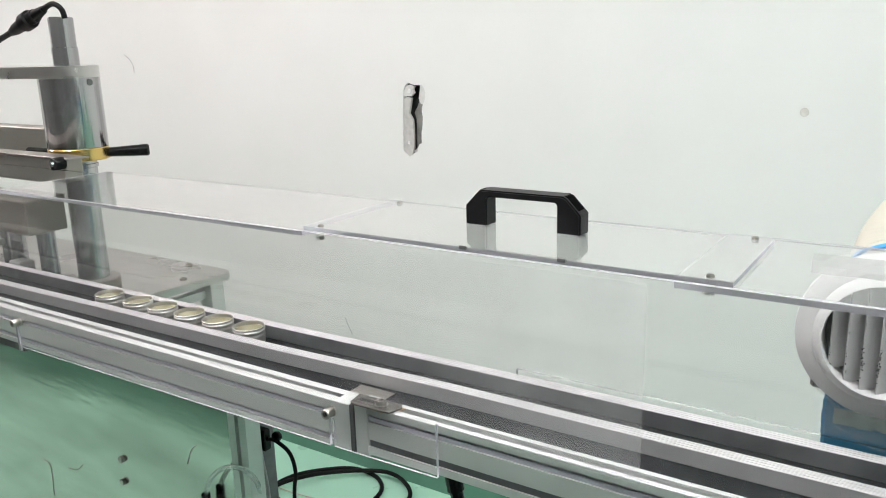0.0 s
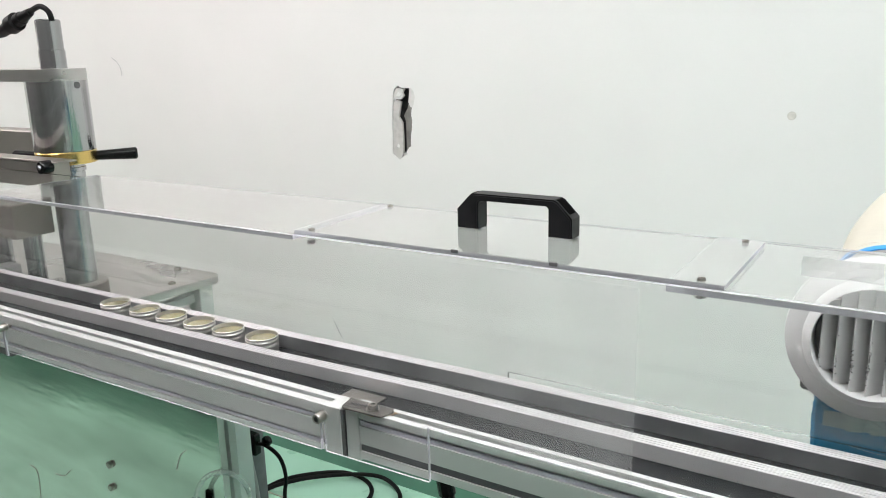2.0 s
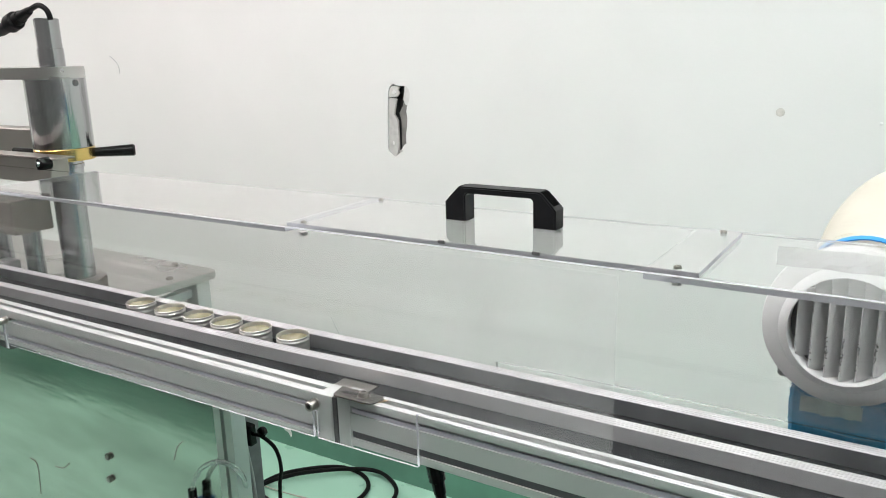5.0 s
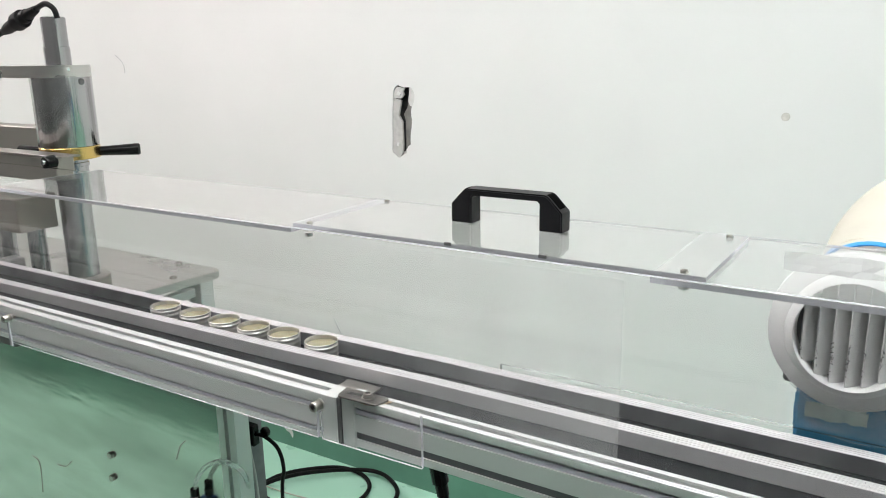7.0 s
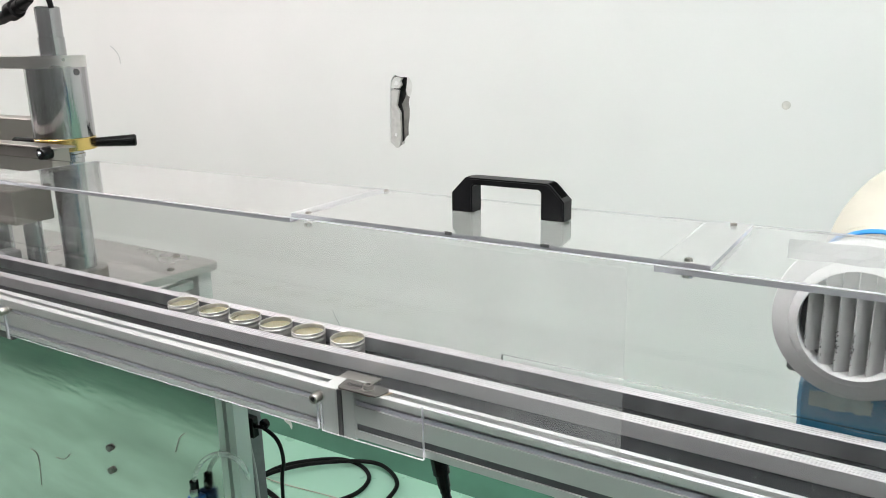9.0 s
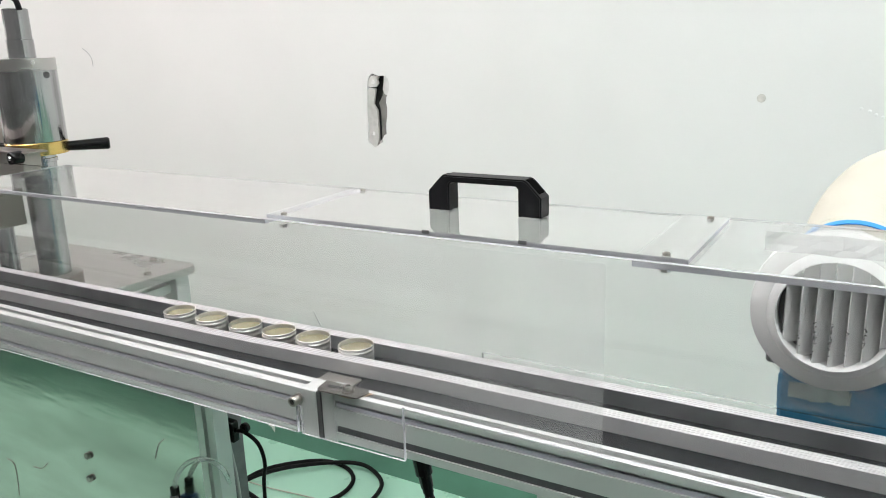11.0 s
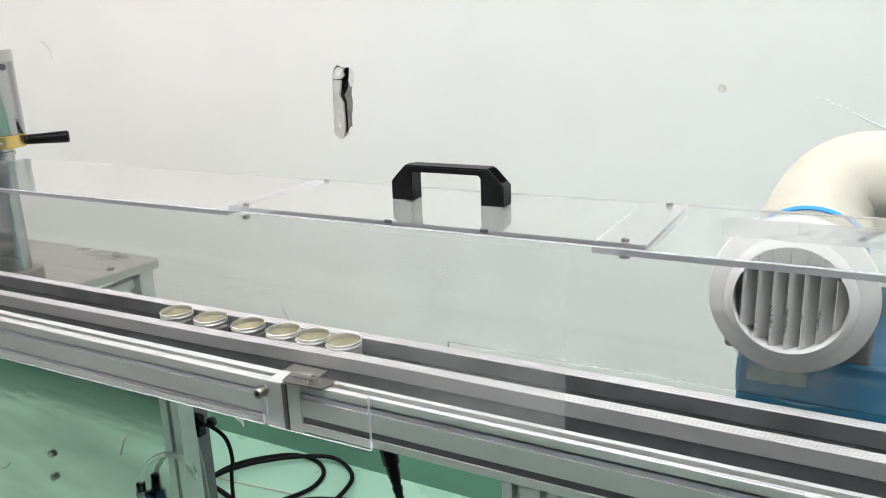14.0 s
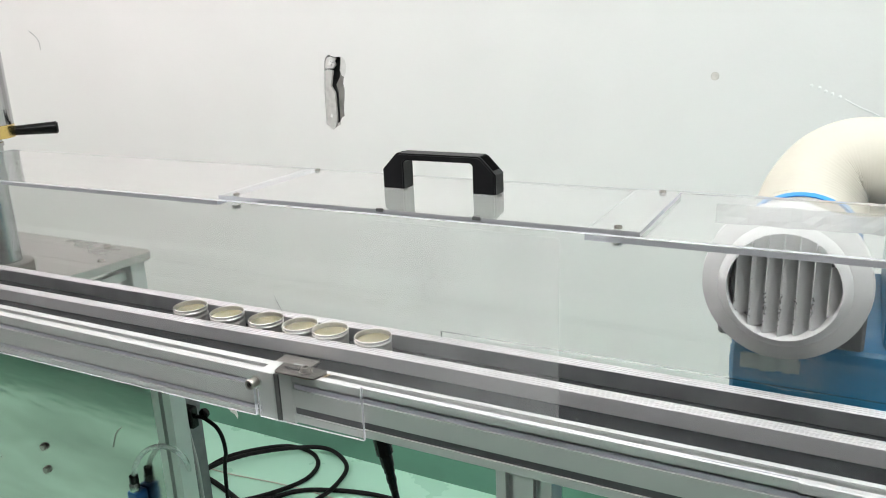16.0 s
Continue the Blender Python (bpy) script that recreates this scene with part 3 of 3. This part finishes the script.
part("neck", tube([(0.4165, 0.212, 0.9195), (0.4178, 0.3085, 0.923)], DR * 0.95, 36, 1, smooth=False), M_GREYNECK, duct, "grey metal neck", True)
part("collar", tube([(0.4178, 0.309, 0.9235), (0.418, 0.3155, 0.9260)], DR * 1.02, 40, 1, smooth=False), M_BLUERING, duct, "bright blue collar", True)
part("collar", tube([(0.508, 0.393, 0.990), (0.534, 0.393, 0.984)], DR * 1.08, 40, 1, smooth=False), M_BLUERING, duct, "bright blue collar", True)
part("outlet", tube([(0.535, 0.393, 0.984), (0.60, 0.393, 0.975), (0.66, 0.40, 0.930), (0.67, 0.40, 0.880)], DR * 0.98, 32, 4), M_BLUE, duct, "teal blue metal outlet pipe", True)

# ---- tins of balm ----
def make_tin():
    e = thing("balm_tin", "round open tin filled with pale yellow balm", "tin", group="tins on the belt")
    r, h = 0.0238, 0.0260
    part("can", lathe([(0, 0), (r - 0.0015, 0), (r - 0.0008, 0.0008), (r - 0.0008, 0.0045), (r - 0.0002, 0.0060), (r - 0.0008, 0.0075), (r - 0.0008, 0.0100), (r, 0.0115), (r, 0.0135), (r - 0.0008, 0.0150),
        (r - 0.0008, 0.0170), (r, 0.0185), (r, 0.0205), (r - 0.0010, 0.0218), (r - 0.0010, 0.0235), (r + 0.0002, 0.0248), (r + 0.0002, h - 0.0006), (r - 0.0005, h), (r - 0.0012, h - 0.0004), (r - 0.0014, h - 0.004), (r - 0.0014, 0.004), (0, 0.004)], 44), M_TIN, e, "shiny beaded tinplate can", True)
    part("balm", lathe([(0, 0.0045), (r - 0.0015, 0.0045), (r - 0.0015, h - 0.0062), (r - 0.0035, h - 0.0070), (0, h - 0.0073)], 40), M_BALM, e, "smooth set pale yellow balm", True)
    return e

tins = [make_tin()]
for k in range(5):
    tins.append(copy_thing(tins[0], pose(-0.7 + 0.07 * k, 0.137, BELT)))

# ---- filling machine: table, column, head ----
tz = 0.694
table = thing("machine_table", "stainless steel machine table with rounded corners and bolts", "table")
tb = bmesh.new()
rr = 0.030
ex, ey = -0.950, 0.598
c = [(-2.2, 0.24), (ex - 0.030, 0.24)] + [(ex - rr + rr * math.cos(a), ey - rr + rr * math.sin(a)) for a in (0, 0.3, 0.6, 0.9, 1.2, 1.57)] + [(-2.2, ey)]
prism(c, tz - 0.018, tz, "z", tb)
bmesh.ops.bevel(tb, geom=[e for e in tb.edges if abs(e.verts[0].co.z - e.verts[1].co.z) < 1e-6], offset=0.002, segments=2, affect="EDGES")
part("tabletop", tb, M_STEEL, table)
for (lx, ly) in ((-0.993, 0.562), (-1.010, 0.28), (-1.75, 0.56), (-1.75, 0.28)):
    part("leg", boxbm((lx - 0.02, ly - 0.02, FLOOR), (lx + 0.02, ly + 0.02, tz - 0.0182), 0.002), M_ALU, table, "square grey leg")
for zz in (0.595, 0.645):
    part("stretcher", boxbm((-1.73, 0.55, zz - 0.01), (-1.014, 0.57, zz + 0.01), 0.001), M_ALU, table)
    part("stretcher", boxbm((-1.010, 0.301, zz - 0.01), (-0.990, 0.541, zz + 0.01), 0.001), M_ALU, table)
for (bx, by) in ((-1.087, 0.578), (-0.995, 0.486), (-1.436, 0.578)):
    bolt_up(table, bx, by, tz, 0.0085, 0.005)

CX, CY = -1.104, 0.340
col = thing("lifting_column", "chrome lifting column with turned steel cylinder and brass ring", "column", (CX, CY, 0))
part("flange", lathe([(0, tz), (0.053, tz), (0.053, tz + 0.028), (0.051, tz + 0.030), (0.0325, tz + 0.032)], 40), M_STEEL_DULL, col, "round steel foot flange", True)
part("shaft", lathe([(0.0320, tz + 0.032), (0.0320, 0.966), (0.0350, 0.967), (0.0350, 0.974), (0.0325, 0.975), (0.0325, 0.984), (0.030, 0.984)], 48), M_CHROME, col, "polished chrome shaft", True)
part("ring", lathe([(0.03, 0.9835), (0.0590, 0.9835), (0.0602, 0.985), (0.0602, 1.0075), (0.0590, 1.009), (0.03, 1.009)], 64), M_BRASS, col, "turned brass ring", True)
part("cylinder", lathe([(0.03, 1.0095), (0.0585, 1.0095), (0.0595, 1.011), (0.0595, 1.1515), (0.03, 1.1518)], 72), M_CYL, col, "turned steel cylinder", True)
sock = part("hole", lathe([(0, -0.0010), (0.0035, -0.0010), (0.004, -0.0018), (0.0062, -0.0022), (0.0068, 0.0), (0, 0.002)], 18, "y"), M_GREYDARK, col, "dark socket screw hole", True)
sock.matrix_basis = pose(0.0591, 0.0072, 1.1425, 0, 0, 97)
arm = bmesh.new()
pts = [(-1.2, -0.0600), (0, -0.0600)] + [(0.0600 * math.sin(a), -0.0600 * math.cos(a)) for a in [math.pi * k / 24 for k in range(1, 24)]] + [(0, 0.0600), (-1.2, 0.0600)]
prism(pts, 1.1520, 1.1755, "z", arm)
part("arm", arm, M_STEEL, col, "thick flat steel arm", True)
part("top_pipe", lathe([(0, 1.1757), (0.0255, 1.1757), (0.0255, 1.212), (0.0240, 1.2125), (0.0240, 1.270), (0.021, 1.272), (0, 1.272)], 40), M_CYL, col, "steel sensor tube", True)
for dx, dy in ((0.62, 0.78), (-0.97, -0.23)):
    lev = tube([(dx * r, dy * r, 0.9945) for r in (0.052, 0.075, 0.098, 0.120, 0.140)], 0.011, 18, 4, None, lambda f: 0.0095 + 0.0035 * f - (0.003 if f > 0.97 else 0))
    part("lever", lev, M_GLOSSBLACK, col, "glossy black lever grip", True)

cable = thing("sensor_cable", "black sensor cable with a screwed round connector", "cable")
part("lead", tube([(-1.080, 0.335, 1.268), (-1.084, 0.333, 1.286), (-1.103, 0.330, 1.297), (-1.126, 0.330, 1.294), (-1.146, 0.330, 1.287)], 0.0055, 12, 8), M_CABLE, cable, "", True)
cd = Vector((-0.130, 0.0, -0.040)).normalized()
c0 = Vector((-1.142, 0.330, 1.288))
cpts = [c0 + cd * d for d in (0, 0.032, 0.034, 0.052, 0.054, 0.078, 0.080, 0.118, 0.136)]
rad = [0.0080, 0.0115, 0.0135, 0.0135, 0.0190, 0.0190, 0.0135, 0.0120, 0.008]
part("connector", tube(cpts, 0.01, 20, 1, None, lambda f: rad[min(int(round(f * 8)), 8)], smooth=False), M_CABLE, cable, "threaded black connector", True)
part("lead", tube([c0 + cd * 0.134, c0 + cd * 0.18 + Vector((0, 0, 0.002)), c0 + cd * 0.28 + Vector((0, 0, 0.006)), c0 + cd * 0.45 + Vector((0, 0, 0.03))], 0.006, 12, 6), M_CABLE, cable, "", True)

head = thing("filling_head", "stainless filling head plates with posts and clamp", "filling head")
part("bar", boxbm((-1.9, 0.225, 0.955), (-0.972, 0.262, 1.004), 0.002), M_STEEL_DULL, head, "flat steel bar")
part("top_plate", boxbm((-1.9, 0.222, 1.0043), (-0.948, 0.262, 1.0075), 0.0006), M_STEEL_DULL, head, "thin steel cover plate")
part("clamp", lathe([(0, -0.022), (0.010, -0.022), (0.012, -0.019), (0.012, 0), (0, 0)], 24, "y", (-0.976, 0.2248, 0.998)), M_GLOSSBLACK, head, "dark round clamp with bright screw", True)
part("clamp_screw", lathe([(0, -0.0045), (0.004, -0.004), (0.005, 0), (0, 0)], 16, "y", (-0.976, 0.2025, 0.998)), M_CHROME, head, "", True)
part("block", boxbm((-1.9, 0.215, 0.842), (-1.110, 0.30, 0.912), 0.002), M_BROWNSTEEL, head, "thick brownish steel block")
part("rear_bar", boxbm((-2.6, 0.60, 0.915), (-1.60, 0.66, 1.005), 0.003), M_STEEL_DULL, head, "wide grey steel beam")
for px, py, r in ((-1.156, 0.275, 0.0185), (-1.270, 0.275, 0.016), (-1.34, 0.285, 0.010), (-1.42, 0.275, 0.016)):
    part("post", lathe([(0, tz), (r * 1.5, tz), (r * 1.5, tz + 0.012), (r, tz + 0.014), (r, 0.8418), (0, 0.8418)], 24, "z", (px, py, 0)), M_CHROME, head, "chrome post", True)
part("nozzle_block", boxbm((-1.250, 0.235, tz), (-1.205, 0.27, tz + 0.075), 0.003), M_WHITE, head, "white plastic block")
part("pipe", tube([(-1.7, 0.25, 0.80), (-1.35, 0.245, 0.805), (-1.28, 0.245, 0.805)], 0.008, 12, 4), M_STEEL, head, "", True)

# ---- polished stainless cabinet below ----
cab = thing("steel_cabinet", "polished stainless machine cabinet that mirrors the green floor", "cabinet")
part("front_sheet", boxbm((-2.3, 0.170, -0.05), (-0.445, 0.174, 0.690), 0.001), M_MIRROR, cab)
part("body", boxbm((-2.3, 0.1745, -0.05), (-0.70, 0.235, 0.680)), M_STEEL_DULL, cab)
for bx, z in ((-0.833, 0.439), (-0.838, 0.389)):
    part("bolt", lathe([(0, -0.006), (0.006, -0.006), (0.007, -0.004), (0.007, 0), (0, 0)], 18, "y", (bx, 0.1698, z)), M_STEEL_DULL, cab, "dark steel bolt head", True)
for lx in (-2.2, -0.75):
    part("foot", lathe([(0, FLOOR), (0.03, FLOOR), (0.03, FLOOR + 0.01), (0.012, FLOOR + 0.015), (0.012, -0.049), (0, -0.049)], 20, "z", (lx, 0.205, 0)), M_STEEL_DULL, cab, "", True)
rear_leg = tagged(part("support_leg", profile_z(-0.504, 0.2, FLOOR, 0.70, 0.028, 0.03, [0.014]), M_ALU_DARK), "dark grey slotted support leg behind the cabinet sheet", "leg")

# ---- pale haze behind the front sheet: a painted reflection that fades to the left ----
M_HAZE = bpy.data.materials.new("reflection_haze")
M_HAZE.use_nodes = True
nt = M_HAZE.node_tree
nt.nodes.remove(nt.nodes["Principled BSDF"])
tr, df, mx = nt.nodes.new("ShaderNodeBsdfTransparent"), nt.nodes.new("ShaderNodeBsdfDiffuse"), nt.nodes.new("ShaderNodeMixShader")
df.inputs[0].default_value = (0.8, 0.8, 0.8, 1)
tc, sp, mr = nt.nodes.new("ShaderNodeTexCoord"), nt.nodes.new("ShaderNodeSeparateXYZ"), nt.nodes.new("ShaderNodeMapRange")
nz, ml = nt.nodes.new("ShaderNodeTexNoise"), nt.nodes.new("ShaderNodeMath")
nz.inputs["Scale"].default_value = 14
ml.operation = "MULTIPLY"
mr.inputs[1].default_value, mr.inputs[2].default_value, mr.inputs[3].default_value, mr.inputs[4].default_value = -0.14, 0.20, 0.0, 0.21
nt.links.new(tc.outputs["Object"], sp.inputs[0])
nt.links.new(sp.outputs[0], mr.inputs[0])
nt.links.new(tc.outputs["Object"], nz.inputs[0])
nt.links.new(mr.outputs[0], ml.inputs[0])
nt.links.new(nz.outputs[0], ml.inputs[1])
nt.links.new(ml.outputs[0], mx.inputs[0])
nt.links.new(tr.outputs[0], mx.inputs[1])
nt.links.new(df.outputs[0], mx.inputs[2])
nt.links.new(mx.outputs[0], nt.nodes["Material Output"].inputs[0])
haze_sheet = part("haze_sheet", boxbm((-0.13, T + 0.0006, 0.7985), (0.2395, T + 0.0008, 0.9900)), M_HAZE, cover, "pale haze painted as a reflection, with a straight cut end")
haze_sheet.visible_shadow = False

specks = bmesh.new()
rng = random.Random(33)
for k in range(170):
    j = rng.choice((0, 1, 2, 2, 3, 3, 4, 4, 5, 5, 6, 6))
    x, z = -0.0340 + 0.0143 * j + rng.gauss(0, 0.0007), min(rng.gauss(-0.020, 0.010), 0.012)
    if x * x + z * z > 0.048 ** 2:
        continue
    r = rng.uniform(0.0004, 0.0009)
    bmesh.ops.create_icosphere(specks, subdivisions=1, radius=1.0, matrix=Matrix.Translation((VX + x - 0.0105, VY - 0.0192, VZ + z)) @ Matrix.Diagonal((r, r * 0.5, r, 1)))
tagged(part("dirt_specks", specks, M_CAVITY), "dark dirt specks along the vent slats", "dirt", kind="stuff")
# water drops on the acrylic in slanting trickles
rng = random.Random(21)
drops = bmesh.new()
for x0, z0, x1, z1, n in ((0.262, 0.835, 0.252, 0.800, 16), (0.300, 0.850, 0.278, 0.795, 26), (0.335, 0.842, 0.318, 0.800, 20), (0.372, 0.852, 0.345, 0.79, 34), (0.39, 0.84, 0.43, 0.80, 26), (0.44, 0.855, 0.50, 0.80, 26), (0.28, 0.93, 0.42, 0.83, 40)):
    for k in range(n):
        f = k / n
        r = rng.uniform(0.0002, 0.0005)
        m = Matrix.Translation((x0 + (x1 - x0) * f + rng.gauss(0, 0.0012), -0.0001, z0 + (z1 - z0) * f + rng.gauss(0, 0.001))) @ Matrix.Diagonal((r, r * 0.5, r * 1.2, 1))
        bmesh.ops.create_icosphere(drops, subdivisions=1, radius=1.0, matrix=m)
dr = part("water_drops", drops, M_TUBE, None, "", True)
tagged(dr, "tiny water drops beaded on the clear acrylic", "drops", kind="stuff")
dr.visible_shadow = False

# ---- cables on the floor and under the conveyor ----
def cable_thing(name, label, pts, r, material=M_CABLE, per=8):
    ob = part(name, tube(pts, r, 10, per), material, None, "", True)
    return tagged(ob, label, "cable", "cables under the conveyor")

CZ = FLOOR + 0.0085
cable_thing("floor_cable", "thick black cable looped on the green floor", [(x, y, CZ) for x, y in ((-1.9, 0.90), (-1.55, 0.86), (-1.269, 0.887), (-1.29, 0.968), (-1.271, 1.055), (-1.204, 1.135), (-1.125, 1.185), (-1.035, 1.180), (-0.972, 1.130), (-0.956, 1.05), (-0.989, 0.969), (-1.051, 0.886), (-1.15, 0.80), (-1.4, 0.7))], 0.0070)
cable_thing("floor_cable", "thick black cable looped on the green floor", [(x, y, CZ + 0.017) for x, y in ((-1.7, 0.96), (-1.45, 0.90), (-1.288, 0.923), (-1.245, 0.999), (-1.192, 1.074), (-1.095, 1.155), (-1.0, 1.198), (-0.921, 1.180), (-0.858, 1.128), (-0.836, 1.047), (-0.84, 0.966), (-0.88, 0.87), (-1.0, 0.78))], 0.0070)
cable_thing("floor_cable", "black cable lying across the green floor", [(x, y, CZ) for x, y in ((-1.8, 1.02), (-1.415, 0.946), (-1.316, 0.935), (-1.196, 0.909), (-1.083, 0.872), (-0.9, 0.80))], 0.008)
cable_thing("floor_cable", "black cable lying across the green floor", [(x, y, CZ) for x, y in ((-1.1, 0.84), (-0.989, 0.925), (-0.95, 0.973), (-0.894, 1.011), (-0.764, 1.055), (-0.618, 1.070), (-0.3, 1.08), (0.3, 1.1))], 0.0070)
cable_thing("thin_lead", "thin pale lead lying on the green floor", [(x, y, FLOOR + 0.0035) for x, y in ((-1.7, 0.99), (-1.398, 0.979), (-1.221, 0.974), (-1.013, 0.998), (-0.826, 1.003), (-0.5, 0.98))], 0.0022, M_HOSE)

plug = thing("hanging_plug", "black cable with a chunky connector hanging below the conveyor", "cable")
steps = [(0.0, 0.0062), (0.020, 0.0062), (0.021, 0.0120), (0.046, 0.0120), (0.047, 0.0080), (0.053, 0.0080), (0.054, 0.0112), (0.082, 0.0112), (0.084, 0.0088), (0.100, 0.0082),
         (0.101, 0.0070), (0.108, 0.0070), (0.109, 0.0060), (0.115, 0.0060), (0.116, 0.0068), (0.122, 0.0064), (0.123, 0.0054), (0.132, 0.0054), (0.133, 0.0048), (0.176, 0.0047)]
down = Vector((0.035, 0.0, -0.174)).normalized()
hp = [Vector((-0.045, 0.109, 0.735)) + down * d for d, _ in steps]
part("connector", tube(hp, 0.01, 18, 1, None, lambda f: steps[int(round(f * (len(steps) - 1)))][1], smooth=False), M_GLOSSBLACK, plug, "stepped black plug and socket")
part("lead", tube([(-0.010, 0.109, 0.561), (0.01, 0.115, 0.45), (0.03, 0.2, 0.1), (0.02, 0.4, FLOOR + 0.03), (0.1, 0.7, FLOOR + 0.007)], 0.0047, 10, 8), M_CABLE, plug, "", True)

sensor = thing("photo_sensor", "small black photo sensor bolted to the leg", "sensor")
part("body", boxbm((-0.472, 0.184, 0.553), (-0.449, 0.199, 0.590), 0.002), M_GLOSSBLACK, sensor)
part("grommet", lathe([(0.003, -0.004), (0.008, -0.004), (0.009, 0), (0.008, 0.004), (0.003, 0.004)], 18, "y", (-0.429, 0.193, 0.583)), M_GLOSSBLACK, sensor, "", True)
part("lead", tube([(-0.452, 0.193, 0.572), (-0.432, 0.193, 0.574), (-0.408, 0.198, 0.556), (-0.400, 0.2, 0.519), (-0.408, 0.2, 0.46), (-0.412, 0.2, 0.2), (-0.45, 0.25, FLOOR + 0.02), (-0.6, 0.4, FLOOR + 0.006)], 0.0033, 10, 8), M_CABLE, sensor, "", True)

valve = thing("air_fitting", "blue push-in air fitting with a clear bent tube", "fitting")
part("body", boxbm((-0.588, 0.145, 0.365), (-0.563, 0.169, 0.424), 0.004, 2), M_FITBLUE, valve, "blue plastic body")
part("nut", lathe([(0.0, 0.424), (0.0085, 0.424), (0.0085, 0.438), (0.007, 0.440), (0, 0.440)], 6, "z", (-0.576, 0.154, 0)), M_CHROME, valve, "bright nut", True)
part("cap", lathe([(0.0, 0.4402), (0.0078, 0.4402), (0.0078, 0.453), (0, 0.453)], 18, "z", (-0.575, 0.154, 0)), M_GLOSSBLACK, valve, "black release ring", True)
tb2 = part("tube", tube([(-0.575, 0.154, 0.445), (-0.565, 0.152, 0.472), (-0.534, 0.145, 0.508), (-0.488, 0.130, 0.540), (-0.447, 0.120, 0.558), (-0.420, 0.120, 0.556), (-0.415, 0.130, 0.536), (-0.433, 0.150, 0.497), (-0.445, 0.160, 0.45)], 0.0042, 12, 8), M_TUBE, valve, "clear plastic tube", True)
tb2.visible_shadow = False
valve_lead = tagged(part("white_lead", tube([(-0.462, 0.166, 0.70), (-0.458, 0.17, 0.62), (-0.449, 0.175, 0.55), (-0.442, 0.178, 0.40), (-0.452, 0.18, FLOOR + 0.01)], 0.0028, 8, 8), M_WHITE, None, "", True), "thin white lead running down beside the leg", "cable", "cables under the conveyor")

# a torn flake of white paint on the green skirting
flake = part("paint_flake", prism([(-1.402 + u, -0.122 + v) for u, v in ((-0.034, 0.020), (-0.010, 0.016), (0.012, 0.010), (0.020, -0.012), (0.016, -0.026), (0.006, -0.010), (-0.012, -0.004))], WALL_Y - 0.0085, WALL_Y - 0.0062, "y"), M_PALE)
tagged(flake, "torn pale paint flake on the green skirting", "paint flake")

# scratches and smears on the steel sheet, and on the wall
scuff("scratch", "grey scratch on the polished steel sheet", [(-1.126, 0.1695, 0.355), (-1.10, 0.1695, 0.345), (-1.106, 0.1695, 0.273)], 0.0006, M_STEEL_DULL)
scuff("scratch", "grey scratch on the polished steel sheet", [(-1.03, 0.1695, 0.362), (-1.0, 0.1695, 0.366), (-0.975, 0.1695, 0.385)], 0.0006, M_STEEL_DULL)
scuff("scratch", "grey smear on the polished steel sheet", [(-0.636, 0.1695, 0.485), (-0.622, 0.1695, 0.515), (-0.605, 0.1695, 0.53)], 0.0007, M_STEEL_DULL)
scuff("wall_scuff", "thin curved grey scuff on the white wall", [(-2.156, WALL_Y - 0.0005, 1.197), (-2.127, WALL_Y - 0.0005, 1.179), (-2.111, WALL_Y - 0.0005, 1.158), (-2.11, WALL_Y - 0.0005, 1.132)], 0.0014, M_MARK)
scuff("wall_scuff", "short grey scratch on the white wall", [(-1.162, WALL_Y - 0.0005, 0.343), (-1.148, WALL_Y - 0.0005, 0.315), (-1.134, WALL_Y - 0.0005, 0.292)], 0.002, M_MARK)
scuff("filler_line", "ragged white filler line on the wall", [(0.431, WALL_Y - 0.001, 0.986), (0.463, WALL_Y - 0.001, 0.969), (0.504, WALL_Y - 0.001, 0.950), (0.6, WALL_Y - 0.001, 0.90)], 0.0014, M_FILL)
for x, z in ((0.364, 1.015), (0.380, 1.010), (0.392, 1.003), (0.405, 0.998), (0.42, 0.992)):
    b_ = lathe([(0, -0.0009), (0.0024, -0.0007), (0.0038, 0.0)], 10, "y", (x, WALL_Y, z))
    tagged(part("filler_dab", b_, M_FILL, None, "", True), "small white filler dab on the wall", "wall mark", "wall marks")


def motions():
    rows = {
        0: [(0, -0.741), (2, -0.693), (4, -0.645), (6.5, -0.582), (9, -0.522), (11.5, -0.465), (13.5, -0.418), (16, -0.361)],
        1: [(0, -0.664), (2, -0.617), (4, -0.572), (6.5, -0.511), (9, -0.453), (11.5, -0.397), (13.5, -0.350), (16, -0.293)],
        2: [(0, -0.600), (2, -0.553), (4, -0.506), (6.5, -0.445), (9, -0.386), (11.5, -0.329), (13.5, -0.282), (16, -0.225)],
        3: [(0, -0.535), (2, -0.488), (4, -0.443), (6.5, -0.383), (9, -0.324), (11.5, -0.266), (13.5, -0.220), (15, -0.186), (15.5, -0.175), (16, -0.168)],
        4: [(0, -0.470), (2, -0.425), (4, -0.381), (6.5, -0.323), (9, -0.263), (11.5, -0.205), (12.5, -0.180), (13, -0.171), (13.5, -0.166), (14, -0.160), (15, -0.138), (15.5, -0.127), (16, -0.120)],
        5: [(0, -0.403), (2, -0.356), (4, -0.309), (6.5, -0.252), (9, -0.194), (11.3, -0.142), (12, -0.137), (12.5, -0.131), (13, -0.122), (13.5, -0.118), (14, -0.111), (14.5, -0.098), (15, -0.086), (15.5, -0.070), (16, -0.055)],
    }
    for k, ob in enumerate(tins):
        walk(ob, [(t, pose(x, 0.1345 + 0.006 * min(max((x + 0.35) / 0.3, 0), 1), BELT + 0.0004, 0, 0, 20 * k)) for t, x in rows[k]])


motions()
